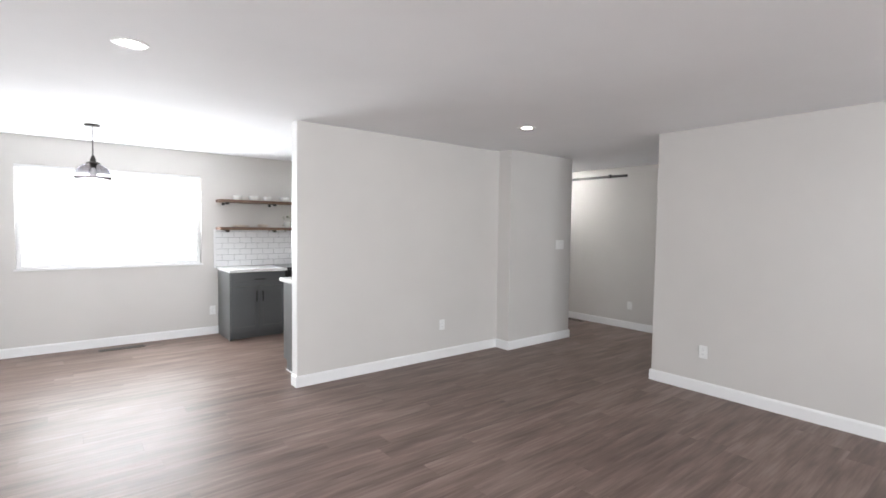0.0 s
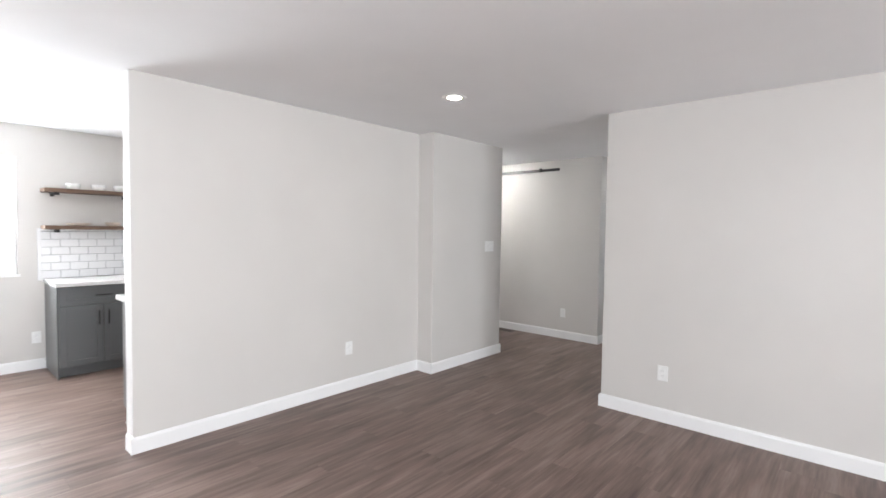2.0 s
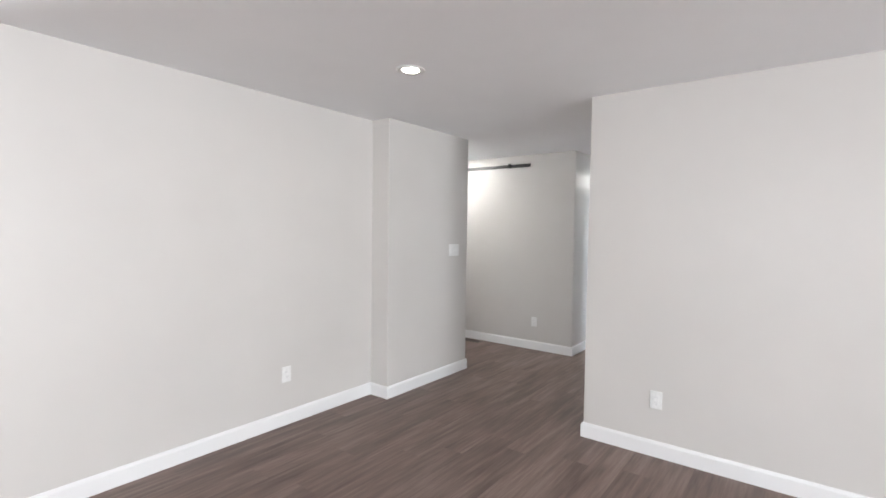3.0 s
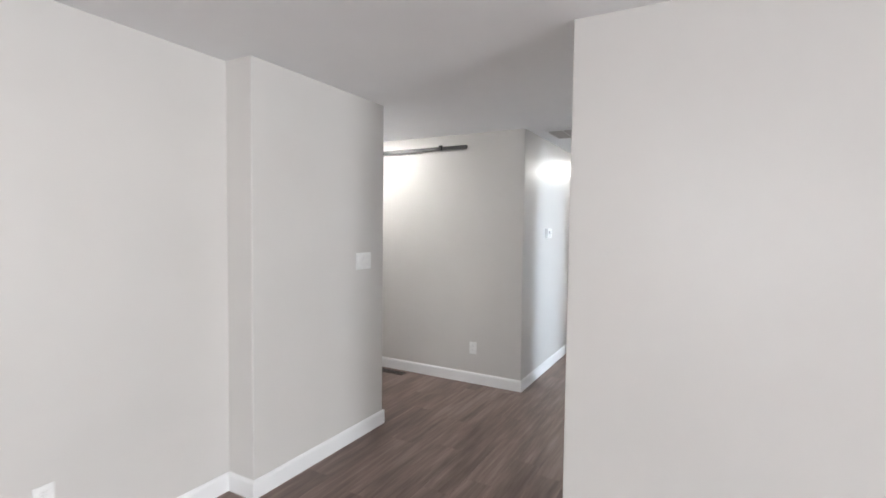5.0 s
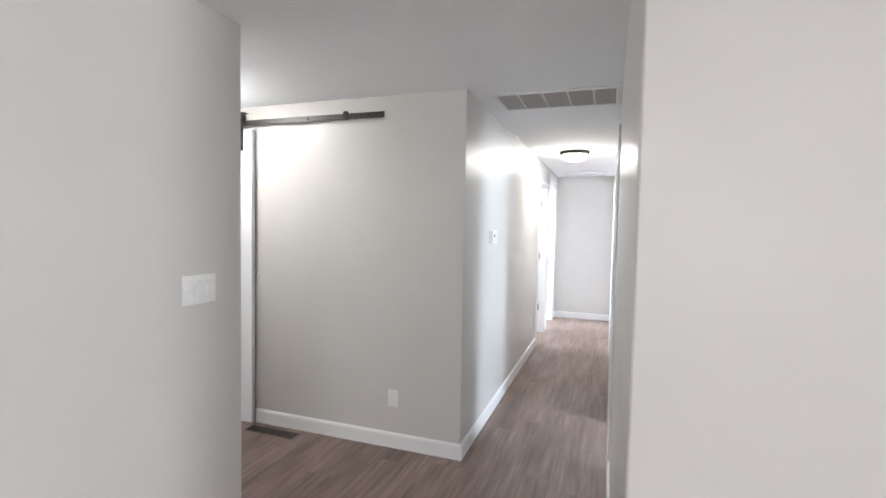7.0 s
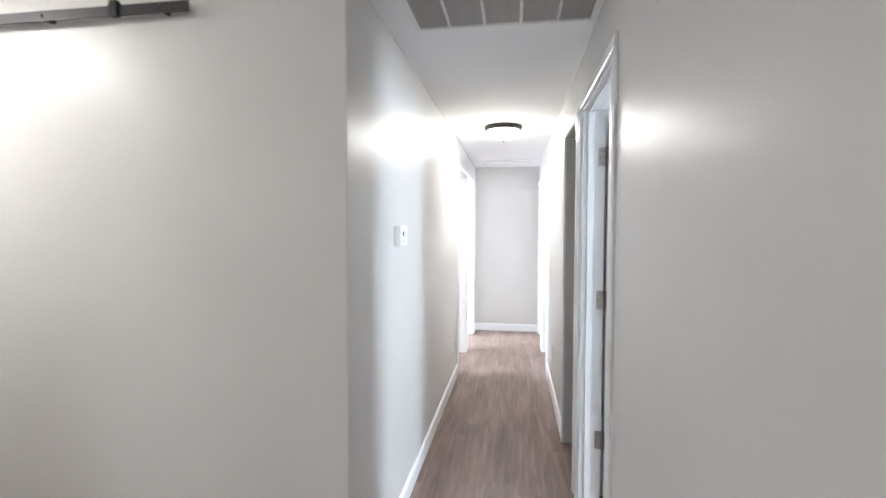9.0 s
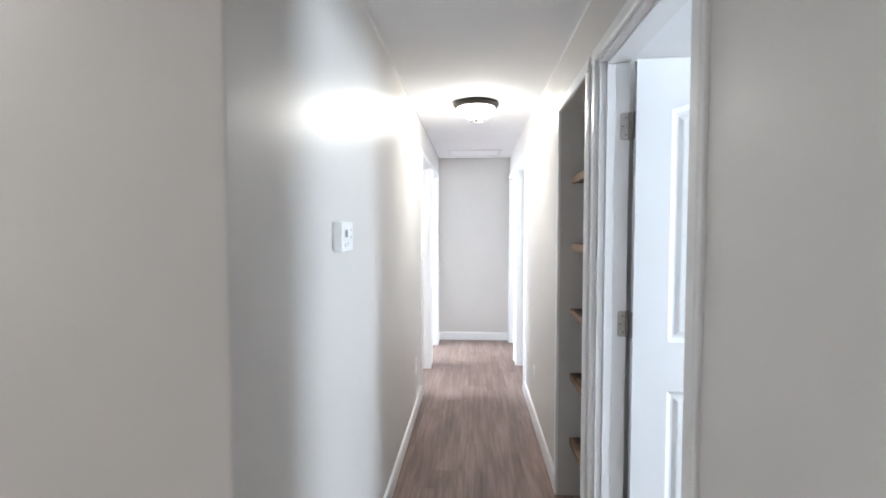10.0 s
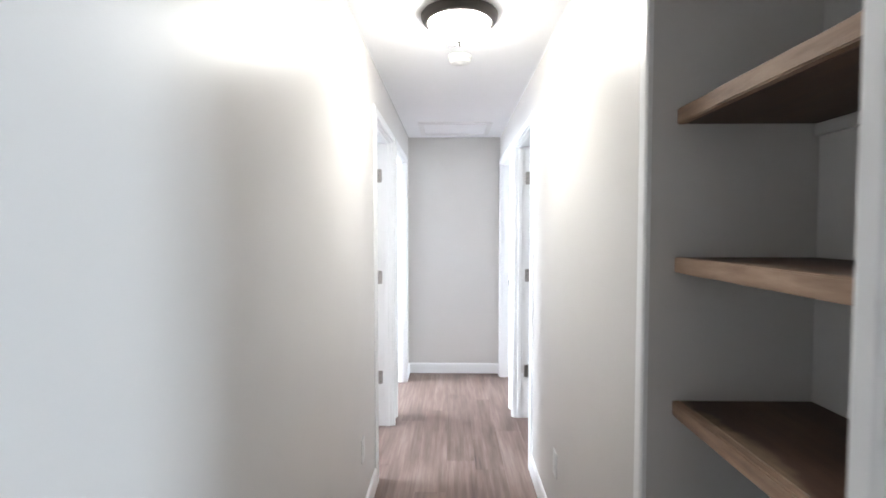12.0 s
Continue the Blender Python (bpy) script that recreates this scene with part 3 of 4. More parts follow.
def flush_light(x, y, dome):
    f = thing("flush_light", pose(x, y, H), "round bronze flush ceiling light with lit frosted glass", "ceiling light", "flush ceiling lights")
    part("pan", lathe_bm([(0, 0), (0.165, 0), (0.170, -0.006), (0.168, -0.020), (0.158, -0.034), (0.146, -0.042), (0.140, -0.042), (0.138, -0.03), (0, -0.03)], 56), M_BRONZE, f, "dark bronze pan", True)
    part("dome", lathe_bm([(0.137, -0.034), (0.134, -0.050), (0.120, -0.074), (0.094, -0.094), (0.058, -0.107), (0.02, -0.112), (0, -0.1125)], 56), dome, f, "glowing frosted glass dome", True)
    part("finial", lathe_bm([(0, -0.112), (0.012, -0.113), (0.012, -0.118), (0.006, -0.122), (0.008, -0.130), (0.004, -0.136), (0, -0.137)], 20), M_BRONZE, f, "small bronze finial", True)


flush_light(9.61, 2.937, M_DOME)
flush_light(6.28, 5.06, M_DOME2)


def smoke_detector(x, y):
    s = thing("smoke_detector", pose(x, y, H), "round white smoke detector on the ceiling", "smoke detector")
    part("base", lathe_bm([(0, 0), (0.066, 0), (0.067, -0.010), (0.062, -0.012), (0, -0.012)], 36), M_PLASTIC, s, smooth=True)
    part("cover", lathe_bm([(0.060, -0.012), (0.060, -0.026), (0.054, -0.036), (0.040, -0.040), (0.018, -0.041), (0.016, -0.044), (0, -0.044)], 36), M_PLASTIC, s, smooth=True)


smoke_detector(10.11, 2.926)


def return_grille(x0, x1, y0, y1):
    v = thing("return_grille", pose(0, 0, H), "white return-air ceiling grille with five grey filter bays", "vent")
    f = 0.022
    bm = bmesh.new()
    add_box(bm, x0, y0, -0.012, x1, y0 + f, 0, 0.003)
    add_box(bm, x0, y1 - f, -0.012, x1, y1, 0, 0.003)
    add_box(bm, x0, y0 + f, -0.012, x0 + f, y1 - f, 0, 0.003)
    add_box(bm, x1 - f, y0 + f, -0.012, x1, y1 - f, 0, 0.003)
    part("frame", bm, M_TRIM, v)
    part("filter", box_bm(x0 + f, y0 + f, -0.003, x1 - f, y1 - f, -0.0005), M_FILTER, v, "grey air filter")
    for i in range(1, 5):
        y = y0 + (y1 - y0) * i / 5
        part("divider", box_bm(x0 + f, y - 0.007, -0.011, x1 - f, y + 0.007, -0.0035, 0.002), M_TRIM, v)
    n = 16
    for i in range(1, n):
        x = x0 + f + (x1 - x0 - 2 * f) * i / n
        b = box_bm(-0.007, y0 + f, -0.0008, 0.007, y1 - f, 0.0008)
        s = part("slat", b, M_VENTSLAT, v)
        s.matrix_local = pose(x, 0, -0.0075, 0, 38, 0)


# glossy caulk bead where the hall walls meet the ceiling
for y, s in ((LY, 1), (RY, -1)):
    bm = bmesh.new()
    prof = [(0, 0), (0, -0.005), (0.002, -0.0042), (0.0042, -0.002), (0.005, 0)]
    a = [bm.verts.new((7.52, y - s * o, H + u)) for o, u in prof]
    c = [bm.verts.new((EX, y - s * o, H + u)) for o, u in prof]
    for i in range(len(prof)):
        j = (i + 1) % len(prof)
        bm.faces.new((a[i], a[j], c[j], c[i]))
    bm.faces.new(a)
    bm.faces.new(c)
    bmesh.ops.recalc_face_normals(bm, faces=list(bm.faces))
    solid("trim", bm, M_CAULK if s > 0 else M_CEIL, "thin painted caulk bead between hallway wall and ceiling", "trim", "structure")
return_grille(7.032, 7.461, 2.490, 3.287)


def attic_hatch(x0, x1, y0, y1):
    h = thing("attic_hatch", pose(0, 0, H), "white trimmed attic access panel in the ceiling", "hatch")
    f = 0.045
    part("panel", box_bm(x0 + f, y0 + f, -0.006, x1 - f, y1 - f, -0.0005, 0.002), M_CEIL, h)
    for b in ((x0, y0, x1, y0 + f), (x0, y1 - f, x1, y1), (x0, y0 + f, x0 + f, y1 - f), (x1 - f, y0 + f, x1, y1 - f)):
        part("trim_board", box_bm(b[0], b[1], -0.014, b[2], b[3], 0, 0.004, 2), M_TRIM, h)


attic_hatch(11.70, 12.22, 2.61, 3.27)


def floor_register(m, length, width):
    r = thing("floor_register", m, "dark brown slotted metal floor register", "vent", "floor registers")
    bm = bmesh.new()
    for b in ((0, 0, length, 0.014), (0, width - 0.014, length, width), (0, 0.014, 0.016, width - 0.014), (length - 0.016, 0.014, length, width - 0.014)):
        add_box(bm, b[0], b[1], 0, b[2], b[3], 0.005, 0.0015)
    part("frame", bm, M_BROWNVENT, r)
    # near-black sheet between the louvres paints in the shade of the duct
    part("duct_shade", box_bm(0.016, 0.014, 0.0002, length - 0.016, width - 0.014, 0.001), M_SLOT, r, "dark sheet standing for the shaded duct")
    n = int(length / 0.018)
    for i in range(1, n):
        x = 0.016 + (length - 0.032) * i / n
        part("louvre", box_bm(x - 0.004, 0.014, 0.001, x + 0.004, width - 0.014, 0.0042, 0.001), M_BROWNVENT, r)


floor_register(pose(0.50, 6.80, 0), 0.46, 0.10)
floor_register(pose(6.81, 4.64, 0, 0, 0, 90), 0.42, 0.10)


# ---- pendant over the dining place ----
def pendant(x, y):
    p = thing("pendant_lamp", pose(x, y, H), "bronze pendant lamp with a clear bell glass shade", "pendant lamp")
    part("canopy", lathe_bm([(0, 0), (0.064, 0), (0.065, -0.010), (0.057, -0.020), (0.02, -0.026), (0, -0.026)], 36), M_BRONZE, p, smooth=True)
    part("rod", lathe_bm([(0, -0.02), (0.005, -0.02), (0.005, -0.32), (0, -0.32)], 12), M_BRONZE, p, smooth=True)
    part("socket_cap", lathe_bm([(0, -0.296), (0.008, -0.298), (0.016, -0.306), (0.016, -0.318), (0.024, -0.324), (0.026, -0.346), (0.020, -0.352), (0.030, -0.358), (0.056, -0.364), (0.060, -0.372), (0.058, -0.380), (0.030, -0.384), (0.024, -0.416), (0, -0.418)], 36), M_BRONZE, p, smooth=True)
    outer = [(0.052, -0.376), (0.088, -0.390), (0.120, -0.416), (0.142, -0.452), (0.154, -0.496), (0.158, -0.526)]
    inner = [(x - 0.0014, z) for x, z in reversed(outer)]
    g = part("shade", lathe_bm(outer + inner, 56), M_SMOKE, p, "clear smoky glass bell", True)
    g.visible_shadow = False
    part("bulb", lathe_bm([(0, -0.416), (0.013, -0.420), (0.017, -0.438), (0.030, -0.462), (0.034, -0.482), (0.028, -0.504), (0.012, -0.516), (0, -0.518)], 28), M_CERAMIC, p, "white bulb", True)


pendant(0.445, 5.86)


# ---- barn door ----
def barn_door():
    y0, y1, x0, t, z0, z1 = 5.08, 6.04, BX - 0.062, 0.036, 0.012, 2.252
    d = thing("barn_door", pose(x0, y0, 0), "white sliding barn door with flat panels, hung on a rail", "barn door")
    w = y1 - y0
    part("slab", box_bm(0.010, 0.004, z0 + 0.004, t - 0.002, w - 0.004, z1 - 0.004), M_DOOR, d)
    bars = [(0, 0.0, z0, 0.105, z1), (0, w - 0.105, z0, w, z1)]
    for a, b in ((z0, 0.22), (0.75, 0.89), (1.42, 1.57), (2.10, z1)):
        bars.append((1, 0.105, a, w - 0.105, b))
    for k, a, b, c, e in bars:
        part("stile" if k == 0 else "rail_board", box_bm(0, a, b, 0.014 if k else t, c, e, 0.002), M_DOOR, d)
    for yy in (0.095, w - 0.095):
        h = part("hanger", box_bm(-0.006, yy - 0.020, 2.098, 0, yy + 0.020, 2.388, 0.0015), M_IRON, d, "black steel strap hanger")
        for z in (2.125, 2.19):
            part("bolt", lathe_bm([(0, -0.016), (0.006, -0.015), (0.0085, -0.010), (0.0085, 0)], 8, "x"), M_IRON, h).matrix_local = pose(-0.006, yy, z)
        part("top_plate", box_bm(0, yy - 0.020, 2.382, 0.050, yy + 0.020, 2.388, 0.0015), M_IRON, h)
        part("wheel", lathe_bm([(0, -0.010), (0.023, -0.010), (0.025, -0.007), (0.021, 0), (0.025, 0.007), (0.023, 0.010), (0, 0.010)], 28, "x"), M_IRON, h, smooth=False).matrix_local = pose(0.0155, yy, 2.351)
    r = thing("barn_door_rail", pose(BX, 0, 0), "dark steel sliding-door rail bolted to the wall", "door rail")
    part("bar", box_bm(-0.050, 3.985, 2.288, -0.043, 6.1, 2.327, 0.001), M_IRON, r)
    for y in (4.10, 4.59, 5.30, 5.80):
        part("spacer", lathe_bm([(0, -0.043), (0.011, -0.043), (0.011, 0), (0, 0)], 16, "x"), M_IRON, r).matrix_local = pose(0, y, 2.3075)
        part("bolt", lathe_bm([(0, -0.009), (0.007, -0.008), (0.009, -0.004), (0.009, 0)], 6, "x"), M_IRON, r).matrix_local = pose(-0.050, y, 2.3075)
    st = part("door_stop", box_bm(-0.066, 4.262, 2.284, -0.040, 4.292, 2.340, 0.002), M_BLACK, r, "black end stop clamp")
    part("pad", box_bm(-0.062, 4.292, 2.294, -0.042, 4.302, 2.328, 0.003), M_BLACK, st)


barn_door()


# ---- shelf niche in the hallway ----
def niche():
    n0, n1, back = NICHE[0], NICHE[1], 2.065
    bm = bmesh.new()
    add_box(bm, n0 - 0.05, back - 0.05, 0, n1 + 0.05, back, NT + 0.05)
    add_box(bm, n0 - 0.05, back, 0, n0, RY - TW, NT + 0.05)
    add_box(bm, n1, back, 0, n1 + 0.05, RY - TW, NT + 0.05)
    add_box(bm, n0, back, NT, n1, RY - TW, NT + 0.05)
    solid("wall_niche", bm, M_WALL, "recessed greige wall niche for shelves", "wall", "structure")
    c = thing("trim_niche", Matrix.Translation((n1, RY, 0)) @ Matrix.Rotation(radians(180), 4, "Z"), "white painted casing round the shelf niche", "trim", kind="structure")
    w = n1 - n0
    a = part("casing", casing_bm(CW, NT), M_TRIM, c)
    a.matrix_local = pose(-CW, 0, 0)
    bm = casing_bm(0.050, NT)
    bmesh.ops.scale(bm, vec=(-1, 1, 1), verts=list(bm.verts))
    bmesh.ops.reverse_faces(bm, faces=list(bm.faces))
    b = part("casing", bm, M_TRIM, c)
    b.matrix_local = pose(w + 0.050, 0, 0)
    k = part("casing", casing_bm(CW, w + CW + 0.050), M_TRIM, c)
    k.matrix_local = Matrix.Translation((-CW, 0, NT + CW)) @ Matrix.Rotation(radians(90), 4, "Y")
    for i, z in enumerate((1.790, 1.424, 1.062, 0.702, 0.336)):
        s = thing("niche_shelf", pose(n0 + 0.001, back + 0.0005, z), "thick dark-stained pine shelf with a pale raw front edge", "shelf", "niche shelves")
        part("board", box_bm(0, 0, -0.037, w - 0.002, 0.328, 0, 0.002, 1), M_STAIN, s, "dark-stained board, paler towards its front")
        bm = box_bm(0, 0.3282, -0.038, w - 0.002, 0.350, 0.0006)
        bmesh.ops.subdivide_edges(bm, edges=[e for e in bm.edges if abs((e.verts[0].co - e.verts[1].co).x) > 0.1], cuts=18)
        bmesh.ops.bevel(bm, geom=[e for e in bm.edges if e.is_manifold and e.calc_face_angle(0) > 0.5], offset=0.003, segments=2, affect="EDGES")
        for v in bm.verts:
            if v.co.y > 0.34:
                v.co.y += 0.0022 * noise.noise(Vector((v.co.x * 9 + i * 7, v.co.z * 30, i)))
                v.co.z += 0.0014 * noise.noise(Vector((v.co.x * 11 + i * 3, 3, i * 2)))
        part("front_edge", bm, M_EDGE, s, "pale raw pine front edge")
        cl = thing("shelf_cleat", pose(n0, back, z - 0.038), "painted support cleat under the niche shelf", "cleat", "niche shelf cleats")
        part("back_cleat", box_bm(0.001, 0.0005, -0.03, w - 0.001, 0.016, 0, 0.001), M_WALL, cl)


niche()


# ---- kitchen ----
def shaker(parent, name, x0, z0, x1, z1, y, pull):
    """A shaker front facing -y with a bar pull: ('v' or 'h', x, z)."""
    f = 0.055
    fr = part(name, box_bm(x0 + f - 0.004, y - 0.010, z0 + f - 0.004, x1 - f + 0.004, y, z1 - f + 0.004), M_GREY, parent)
    for b in ((x0, z0, x0 + f, z1), (x1 - f, z0, x1, z1), (x0 + f, z0, x1 - f, z0 + f), (x0 + f, z1 - f, x1 - f, z1)):
        part("frame_board", box_bm(b[0], y - 0.019, b[1], b[2], y, b[3], 0.0015), M_GREY, fr)
    k, px, pz = pull
    L = 0.07
    if k == "v":
        bm = box_bm(px - 0.006, y - 0.050, pz - L, px + 0.006, y - 0.040, pz + L, 0.003, 2)
        ends = ((px, pz - L + 0.015), (px, pz + L - 0.015))
    else:
        bm = box_bm(px - L, y - 0.050, pz - 0.006, px + L, y - 0.040, pz + 0.006, 0.003, 2)
        ends = ((px - L + 0.015, pz), (px + L - 0.015, pz))
    for ex, ez in ends:
        add_box(bm, ex - 0.005, y - 0.042, ez - 0.005, ex + 0.005, y - 0.018, ez + 0.005)
    part("handle", bm, M_BLACK, fr, "black bar pull")


def base_cabinet(x0, x1, yb, yf, label):
    """A base cabinet against the north wall, facing -y."""
    c = thing("base_cabinet", pose(0, 0, 0), label, "cabinet", "kitchen base cabinets")
    bm = bmesh.new()
    add_box(bm, x0, yf, 0.105, x1, yb, 0.878, 0.001)
    part("body", bm, M_GREY, c)
    part("toe_kick", box_bm(x0, yf + 0.075, 0, x1, yb, 0.105), M_GREY, c)
    part("side_panel", box_bm(x0 - 0.012, yf - 0.004, 0, x0, yb, 0.878, 0.001), M_GREY, c)
    g = 0.003
    mid = (x0 + x1) / 2
    shaker(c, "drawer_front", x0 + g, 0.695, x1 - g, 0.870, yf, ("h", mid, 0.783))
    shaker(c, "door", x0 + g, 0.112, mid - g / 2, 0.689, yf, ("v", mid - 0.04, 0.56))
    shaker(c, "door", mid + g / 2, 0.112, x1 - g, 0.689, yf, ("v", mid + 0.04, 0.56))


CF = 6.485
base_cabinet(1.857, 2.56, NY - 0.002, CF, "grey shaker base cabinet with a drawer and two doors")
base_cabinet(3.36, 4.10, NY - 0.002, CF, "grey shaker base cabinet with a drawer and two doors")


def counter(name, x0, y0, x1, y1, z, label):
    return solid(name, box_bm(x0, y0, z - 0.036, x1, y1, z, 0.004, 2), M_COUNTER, label, "countertop")


counter("countertop", 1.832, CF - 0.045, 2.572, NY - 0.001, 0.915, "white quartz countertop on the grey cabinet")
counter("countertop", 3.348, CF - 0.045, 4.12, NY - 0.001, 0.915, "white quartz countertop on the grey cabinet")


def range_cooker(x0, x1):
    r = thing("range_cooker", pose(0, 0, 0), "black freestanding kitchen range between grey cabinets", "range")
    part("body", box_bm(x0, CF + 0.01, 0.02, x1, NY - 0.03, 0.895, 0.004), M_BLACK, r)
    part("cooktop", box_bm(x0, CF - 0.03, 0.895, x1, NY - 0.03, 0.918, 0.004, 2), M_BLACKGLASS, r, "black glass cooktop")
    d = part("oven_door", box_bm(x0 + 0.01, CF - 0.035, 0.20, x1 - 0.01, CF + 0.009, 0.77, 0.004), M_BLACK, r)
    part("window", box_bm(x0 + 0.12, CF - 0.038, 0.33, x1 - 0.12, CF - 0.034, 0.62, 0.002), M_BLACKGLASS, d)
    part("handle", box_bm(x0 + 0.06, CF - 0.085, 0.70, x1 - 0.06, CF - 0.065, 0.72, 0.006, 2), M_NICKEL, d)
    part("drawer", box_bm(x0 + 0.01, CF - 0.03, 0.03, x1 - 0.01, CF + 0.009, 0.19, 0.004), M_BLACK, r)
    part("control_panel", box_bm(x0, CF - 0.03, 0.78, x1, CF + 0.01, 0.893, 0.004), M_BLACK, r)


range_cooker(2.58, 3.34)

# peninsula run behind the partition
PB = PY + TW
PX, PE, PZ = 1.99, 4.985, 0.95


def peninsula():
    c = thing("peninsula_cabinet", pose(0, 0, 0), "grey cabinet run standing behind the partition", "cabinet", "kitchen base cabinets")
    part("body", box_bm(PX + 0.02, PB + 0.002, 0.105, 4.3, PE - 0.02, PZ - 0.036), M_GREY, c)
    part("toe_kick", box_bm(PX + 0.02, PB + 0.002, 0, 4.3, PE - 0.09, 0.105), M_GREY, c)
    bm = box_bm(PX, PB + 0.002, 0.0, PX + 0.019, PE - 0.085, PZ - 0.036, 0.001)
    add_box(bm, PX, PE - 0.085, 0.105, PX + 0.019, PE, PZ - 0.036, 0.001)
    part("end_panel", bm, M_GREY, c)
    part("shoe_moulding", box_bm(PX - 0.010, PB + 0.002, 0, PX, PE - 0.085, 0.012, 0.003), M_TRIM, c, "thin pale shoe strip")
    for k in range(4):
        a = PX + 0.03 + k * 0.57
        d = part("door", box_bm(a, PE - 0.02, 0.112, a + 0.565, PE, PZ - 0.045, 0.002), M_GREY, c)


peninsula()
counter("countertop", PX - 0.035, PB + 0.002, 4.32, PE + 0.03, PZ, "white quartz countertop on the peninsula cabinets")


# ---- open shelves, backsplash and what stands there ----
def wall_shelf(x0, x1, z, depth, label, seed):
    s = thing("wall_shelf", pose(x0, NY - depth, z), label, "shelf", "open kitchen shelves")
    w = x1 - x0
    bm = box_bm(0, 0, -0.038, w, depth - 0.001, 0)
    bmesh.ops.subdivide_edges(bm, edges=[e for e in bm.edges if abs((e.verts[0].co - e.verts[1].co).x) > 0.1], cuts=22)
    bmesh.ops.bevel(bm, geom=[e for e in bm.edges if e.is_manifold and e.calc_face_angle(0) > 0.5], offset=0.004, segments=2, affect="EDGES")
    for v in bm.verts:
        if v.co.y < 0.02:
            v.co.y += 0.010 * noise.noise(Vector((v.co.x * 4 + seed, seed, 0))) + 0.004 * noise.noise(Vector((v.co.x * 15, seed, v.co.z * 20)))
    part("board", bm, M_SHELF, s, "live-edge wooden board")
    for bx in (0.095, 0.72, 1.10):
        b = part("bracket", box_bm(bx - 0.024, 0.02, -0.046, bx + 0.024, depth, -0.0385, 0.001), M_BLACK, s, "black steel bracket")
        part("lip", box_bm(bx - 0.024, 0.010, -0.068, bx + 0.024, 0.022, -0.0385, 0.002), M_BLACK, b)
        part("leg", box_bm(bx - 0.018, depth - 0.008, -0.075, bx + 0.018, depth - 0.001, -0.046, 0.001), M_BLACK, b)


wall_shelf(1.825, 3.20, 1.825, 0.235, "live-edge wooden upper shelf on black brackets", 2.0)
wall_shelf(1.825, 3.20, 1.455, 0.235, "live-edge wooden lower shelf on black brackets", 9.0)


def bowl(r, h):
    return solid("bowl", lathe_bm([(0, 0), (r * 0.62, 0), (r * 0.68, 0.004), (r * 0.94, h * 0.45), (r, h), (r - 0.004, h), (r * 0.89, h * 0.45), (r * 0.6, 0.01), (0, 0.008)], 32), M_CERAMIC, "white ceramic bowl on the wooden shelf", "bowl", "", True, "shelf bowls")


for bx, r, h in ((2.07, 0.064, 0.062), (2.29, 0.064, 0.062), (2.48, 0.056, 0.062), (2.72, 0.064, 0.062)):
    b = bowl(r, h)
    b.matrix_world = pose(bx, NY - 0.125, 1.8252)


def plate_stack(x, y, z, r, n):
    s = thing("plate_stack", pose(x, y, z), "short stack of pale stoneware plates on the shelf", "plates", "shelf plates")
    for i in range(n):
        p = part("plate", lathe_bm([(0, 0), (r * 0.6, 0), (r * 0.7, 0.004), (r, 0.012), (r - 0.003, 0.015), (r * 0.68, 0.007), (0, 0.005)], 32), M_STONEWARE, s, smooth=True)
        p.matrix_local = pose(0, 0, i * 0.0065)


plate_stack(2.11, NY - 0.125, 1.4552, 0.105, 3)
plate_stack(2.41, NY - 0.125, 1.4552, 0.07, 5)


def plant(x, y, z):
    p = thing("potted_plant", pose(x, y, z), "small trailing green plant in a white pot", "plant")
    part("pot", lathe_bm([(0, 0), (0.04, 0), (0.052, 0.08), (0.055, 0.085), (0.05, 0.085), (0.047, 0.07), (0, 0.07)], 24), M_CERAMIC, p, smooth=True)
    rnd = random.Random(5)
    for i in range(26):
        a = rnd.uniform(0, 6.28)
        reach = rnd.uniform(0.03, 0.10)
        drop = rnd.uniform(-0.12, 0.10)
        bm = bmesh.new()
        pts = [(-0.0, 0), (0.010, 0.008), (0.024, 0.010), (0.040, 0.0), (0.024, -0.010), (0.010, -0.008)]
        top = [bm.verts.new((u, v, 0.004 * (1 - abs(v) * 80))) for u, v in pts]
        bm.faces.new(top)
        lf = part("leaf", bm, M_LEAF, p)
        lf.matrix_local = Matrix.Translation((reach * math.cos(a), reach * math.sin(a) * 0.8, 0.085 + drop)) @ Euler((rnd.uniform(-0.6, 0.6), rnd.uniform(0.1, 1.2), a)).to_matrix().to_4x4()


plant(2.765, NY - 0.125, 1.4552)


# ---- backsplash tiles ----
def backsplash(x0, x1, z0, z1):
    b = thing("backsplash", pose(0, NY, 0), "white glazed subway-tile backsplash with grey grout", "backsplash", kind="structure")
    part("grout", box_bm(x0, -0.006, z0, x1, -0.0003, z1), M_GROUTLIGHT, b, "light grey grout")
    part("edge_trim", box_bm(x0 - 0.030, -0.010, z0 - 0.02, x0, -0.0003, z1, 0.003), M_TILE, b, "white edge trim")
    tw, th, g = 0.151, 0.0745, 0.005
    meshes = {}
    rows = int(math.ceil((z1 - z0) / (th + g)))
    for r in range(rows):
        za = z0 + g / 2 + r * (th + g)
        zb = min(za + th, z1 - 0.001)
        x = x0 - (tw + g) / 2 * (r % 2)
        while x < x1:
            a, c = max(x, x0), min(x + tw, x1)
            if c - a > 0.01:
                key = (round(c - a, 3), round(zb - za, 3))
                if key not in meshes:
                    meshes[key] = mesh_of("tile", box_bm(0, -0.0045, 0, c - a, 0, zb - za, 0.0018), M_TILE)
                o = new("tile", meshes[key])
                o.parent = b
                o.location = (a, -0.0062, za)
            x += tw + g


backsplash(1.824, 3.60, 0.916, 1.425)


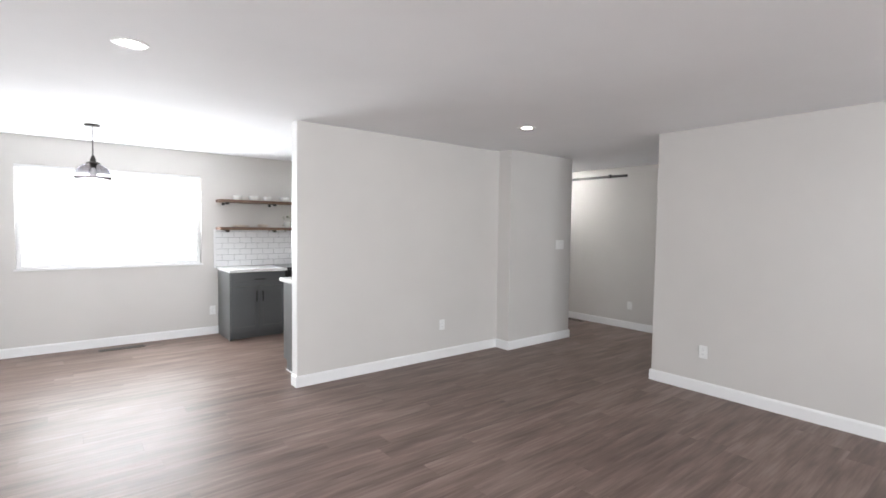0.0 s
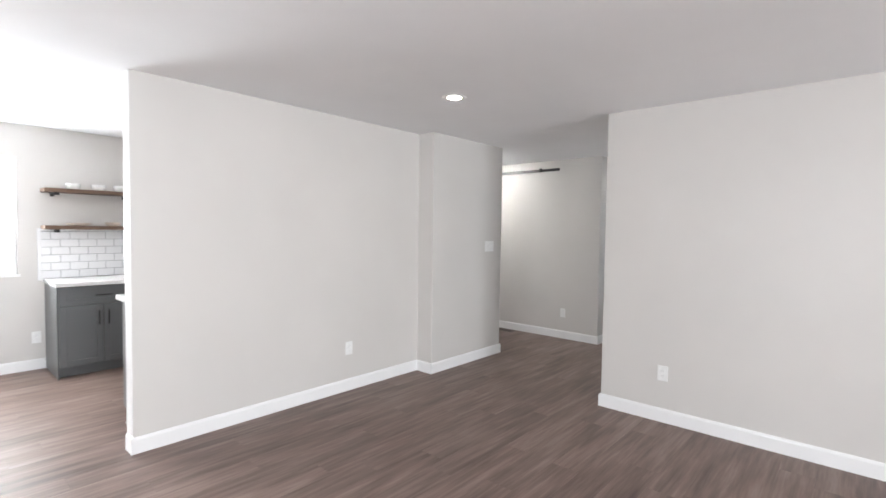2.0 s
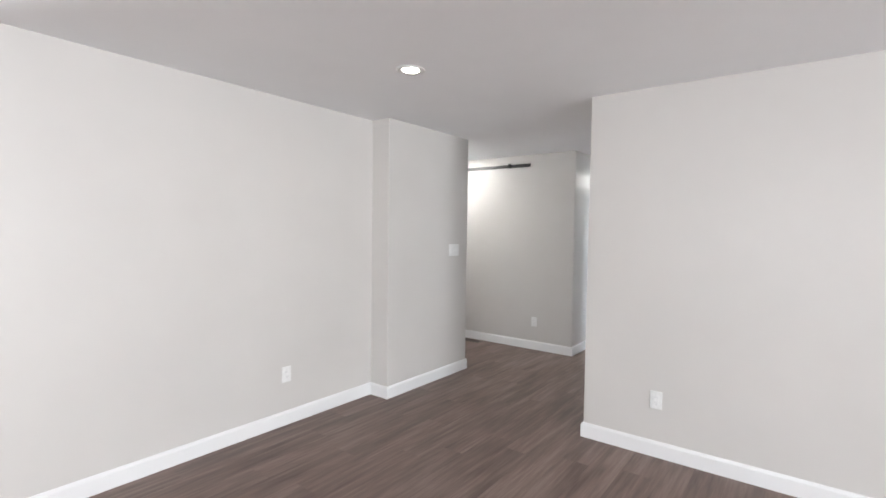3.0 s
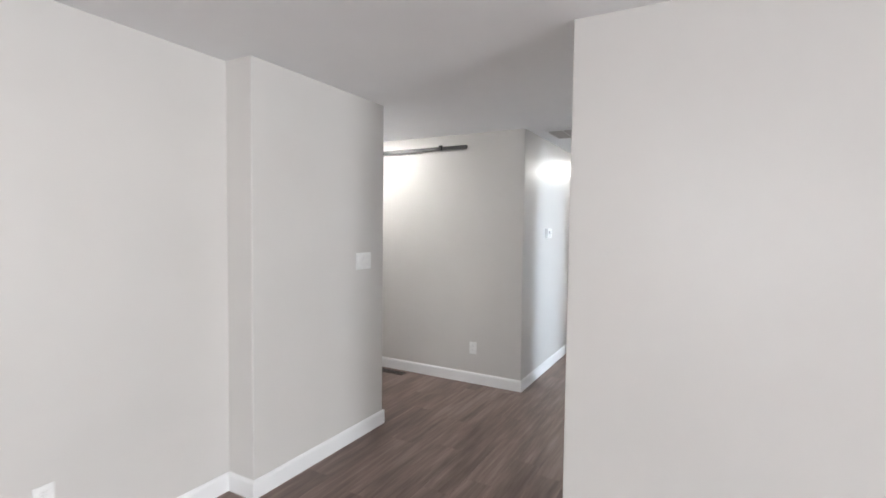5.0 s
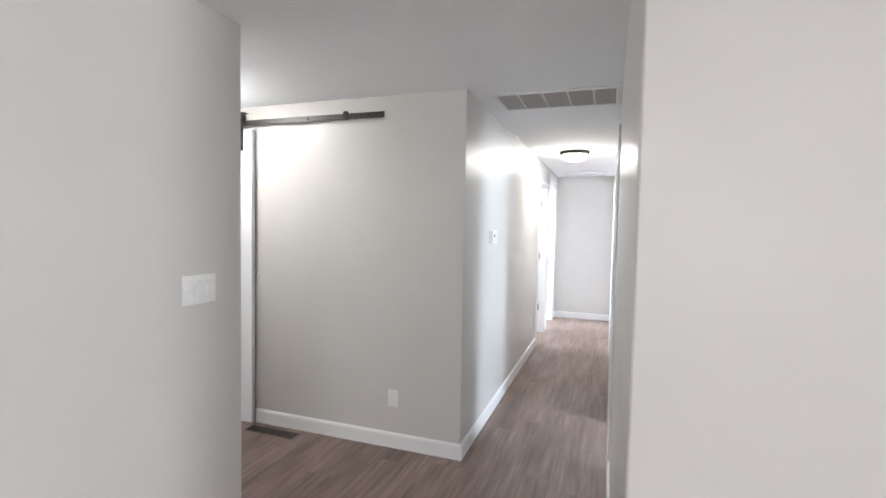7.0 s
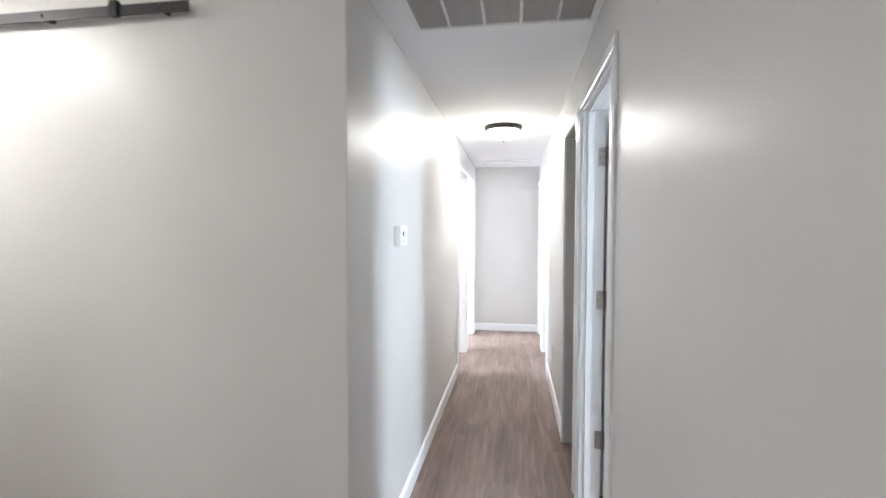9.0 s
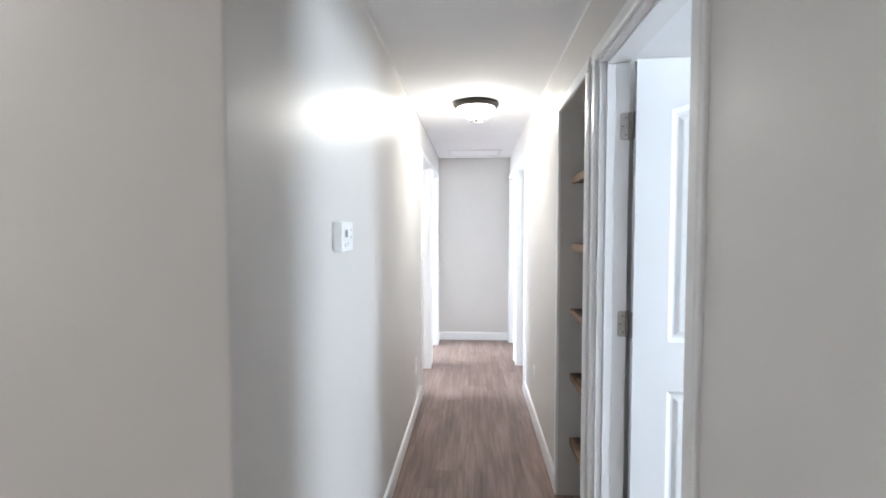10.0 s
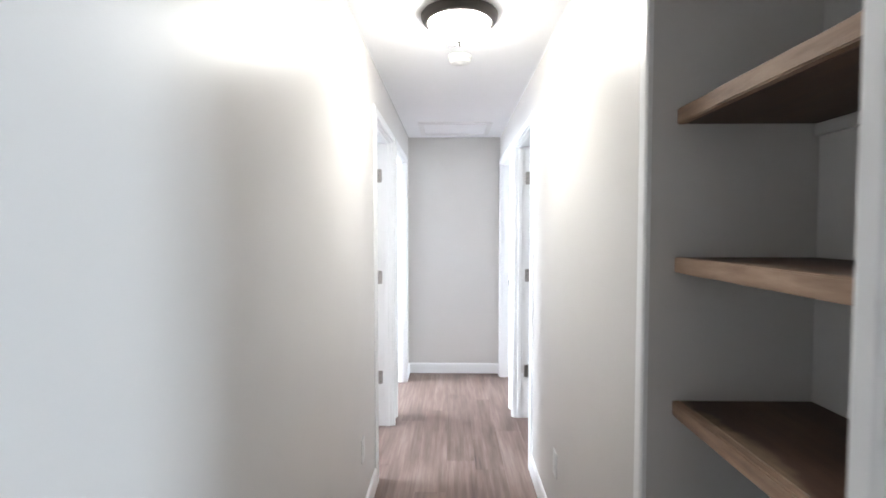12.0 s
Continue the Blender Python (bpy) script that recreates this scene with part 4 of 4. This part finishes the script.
# ---- vinyl plank floor ----
bm = bmesh.new()
add_box(bm, WEST - EW, SOUTH - EW, -0.12, 13.8, 8.3, -0.003)
floor = solid("floor", bm, M_GROUT, "grey-brown wood-look vinyl plank floor", "floor", "structure")


def plank_mesh(l, w):
    g, c = 0.0001, 0.0004
    bm = bmesh.new()
    lo = [bm.verts.new(v) for v in ((g, g, -0.003), (l - g, g, -0.003), (l - g, w - g, -0.003), (g, w - g, -0.003))]
    mi = [bm.verts.new(v) for v in ((g, g, -c), (l - g, g, -c), (l - g, w - g, -c), (g, w - g, -c))]
    hi = [bm.verts.new(v) for v in ((g + c, g + c, 0), (l - g - c, g + c, 0), (l - g - c, w - g - c, 0), (g + c, w - g - c, 0))]
    for a, b in ((lo, mi), (mi, hi)):
        for i in range(4):
            j = (i + 1) % 4
            bm.faces.new((a[i], a[j], b[j], b[i]))
    bm.faces.new(hi)
    return bm


def planks():
    PL, PW = 1.22, 0.18
    rnd = random.Random(11)
    near, far = {}, bmesh.new()
    rows = int((8.2 - SOUTH) / PW) + 1
    made = 0
    for r in range(rows):
        y = SOUTH + r * PW
        x = WEST - rnd.uniform(0.1, 1.1)
        while x < 13.6:
            a, b = max(x, WEST), min(x + PL, 13.6)
            cx, cy = (a + b) / 2, y + PW / 2
            close = (-1.0 < cx < 6.9 and 0.6 < cy < 4.3) or (6.9 <= cx < 12.7 and 2.4 < cy < 3.5) or (-1.0 < cx < 2.2 and 4.3 <= cy < 7.1)
            if b - a > 0.02:
                if close and made < 300:
                    key = round(b - a, 2)
                    if key not in near:
                        near[key] = mesh_of("plank", plank_mesh(b - a, PW), M_FLOOR)
                    o = new("plank", near[key])
                    o.parent = floor
                    o.location = (a, y, 0)
                    made += 1
                else:
                    k = plank_mesh(b - a, PW)
                    k.transform(Matrix.Translation((a, y, 0)))
                    me = bpy.data.meshes.new("tmp")
                    k.to_mesh(me)
                    far.from_mesh(me)
                    bpy.data.meshes.remove(me)
                    k.free()
            x += PL
    rest = part("plank_field", far, M_FLOOR, floor, "further planks of the same floor")
    rest["kind"] = "stuff"


planks()
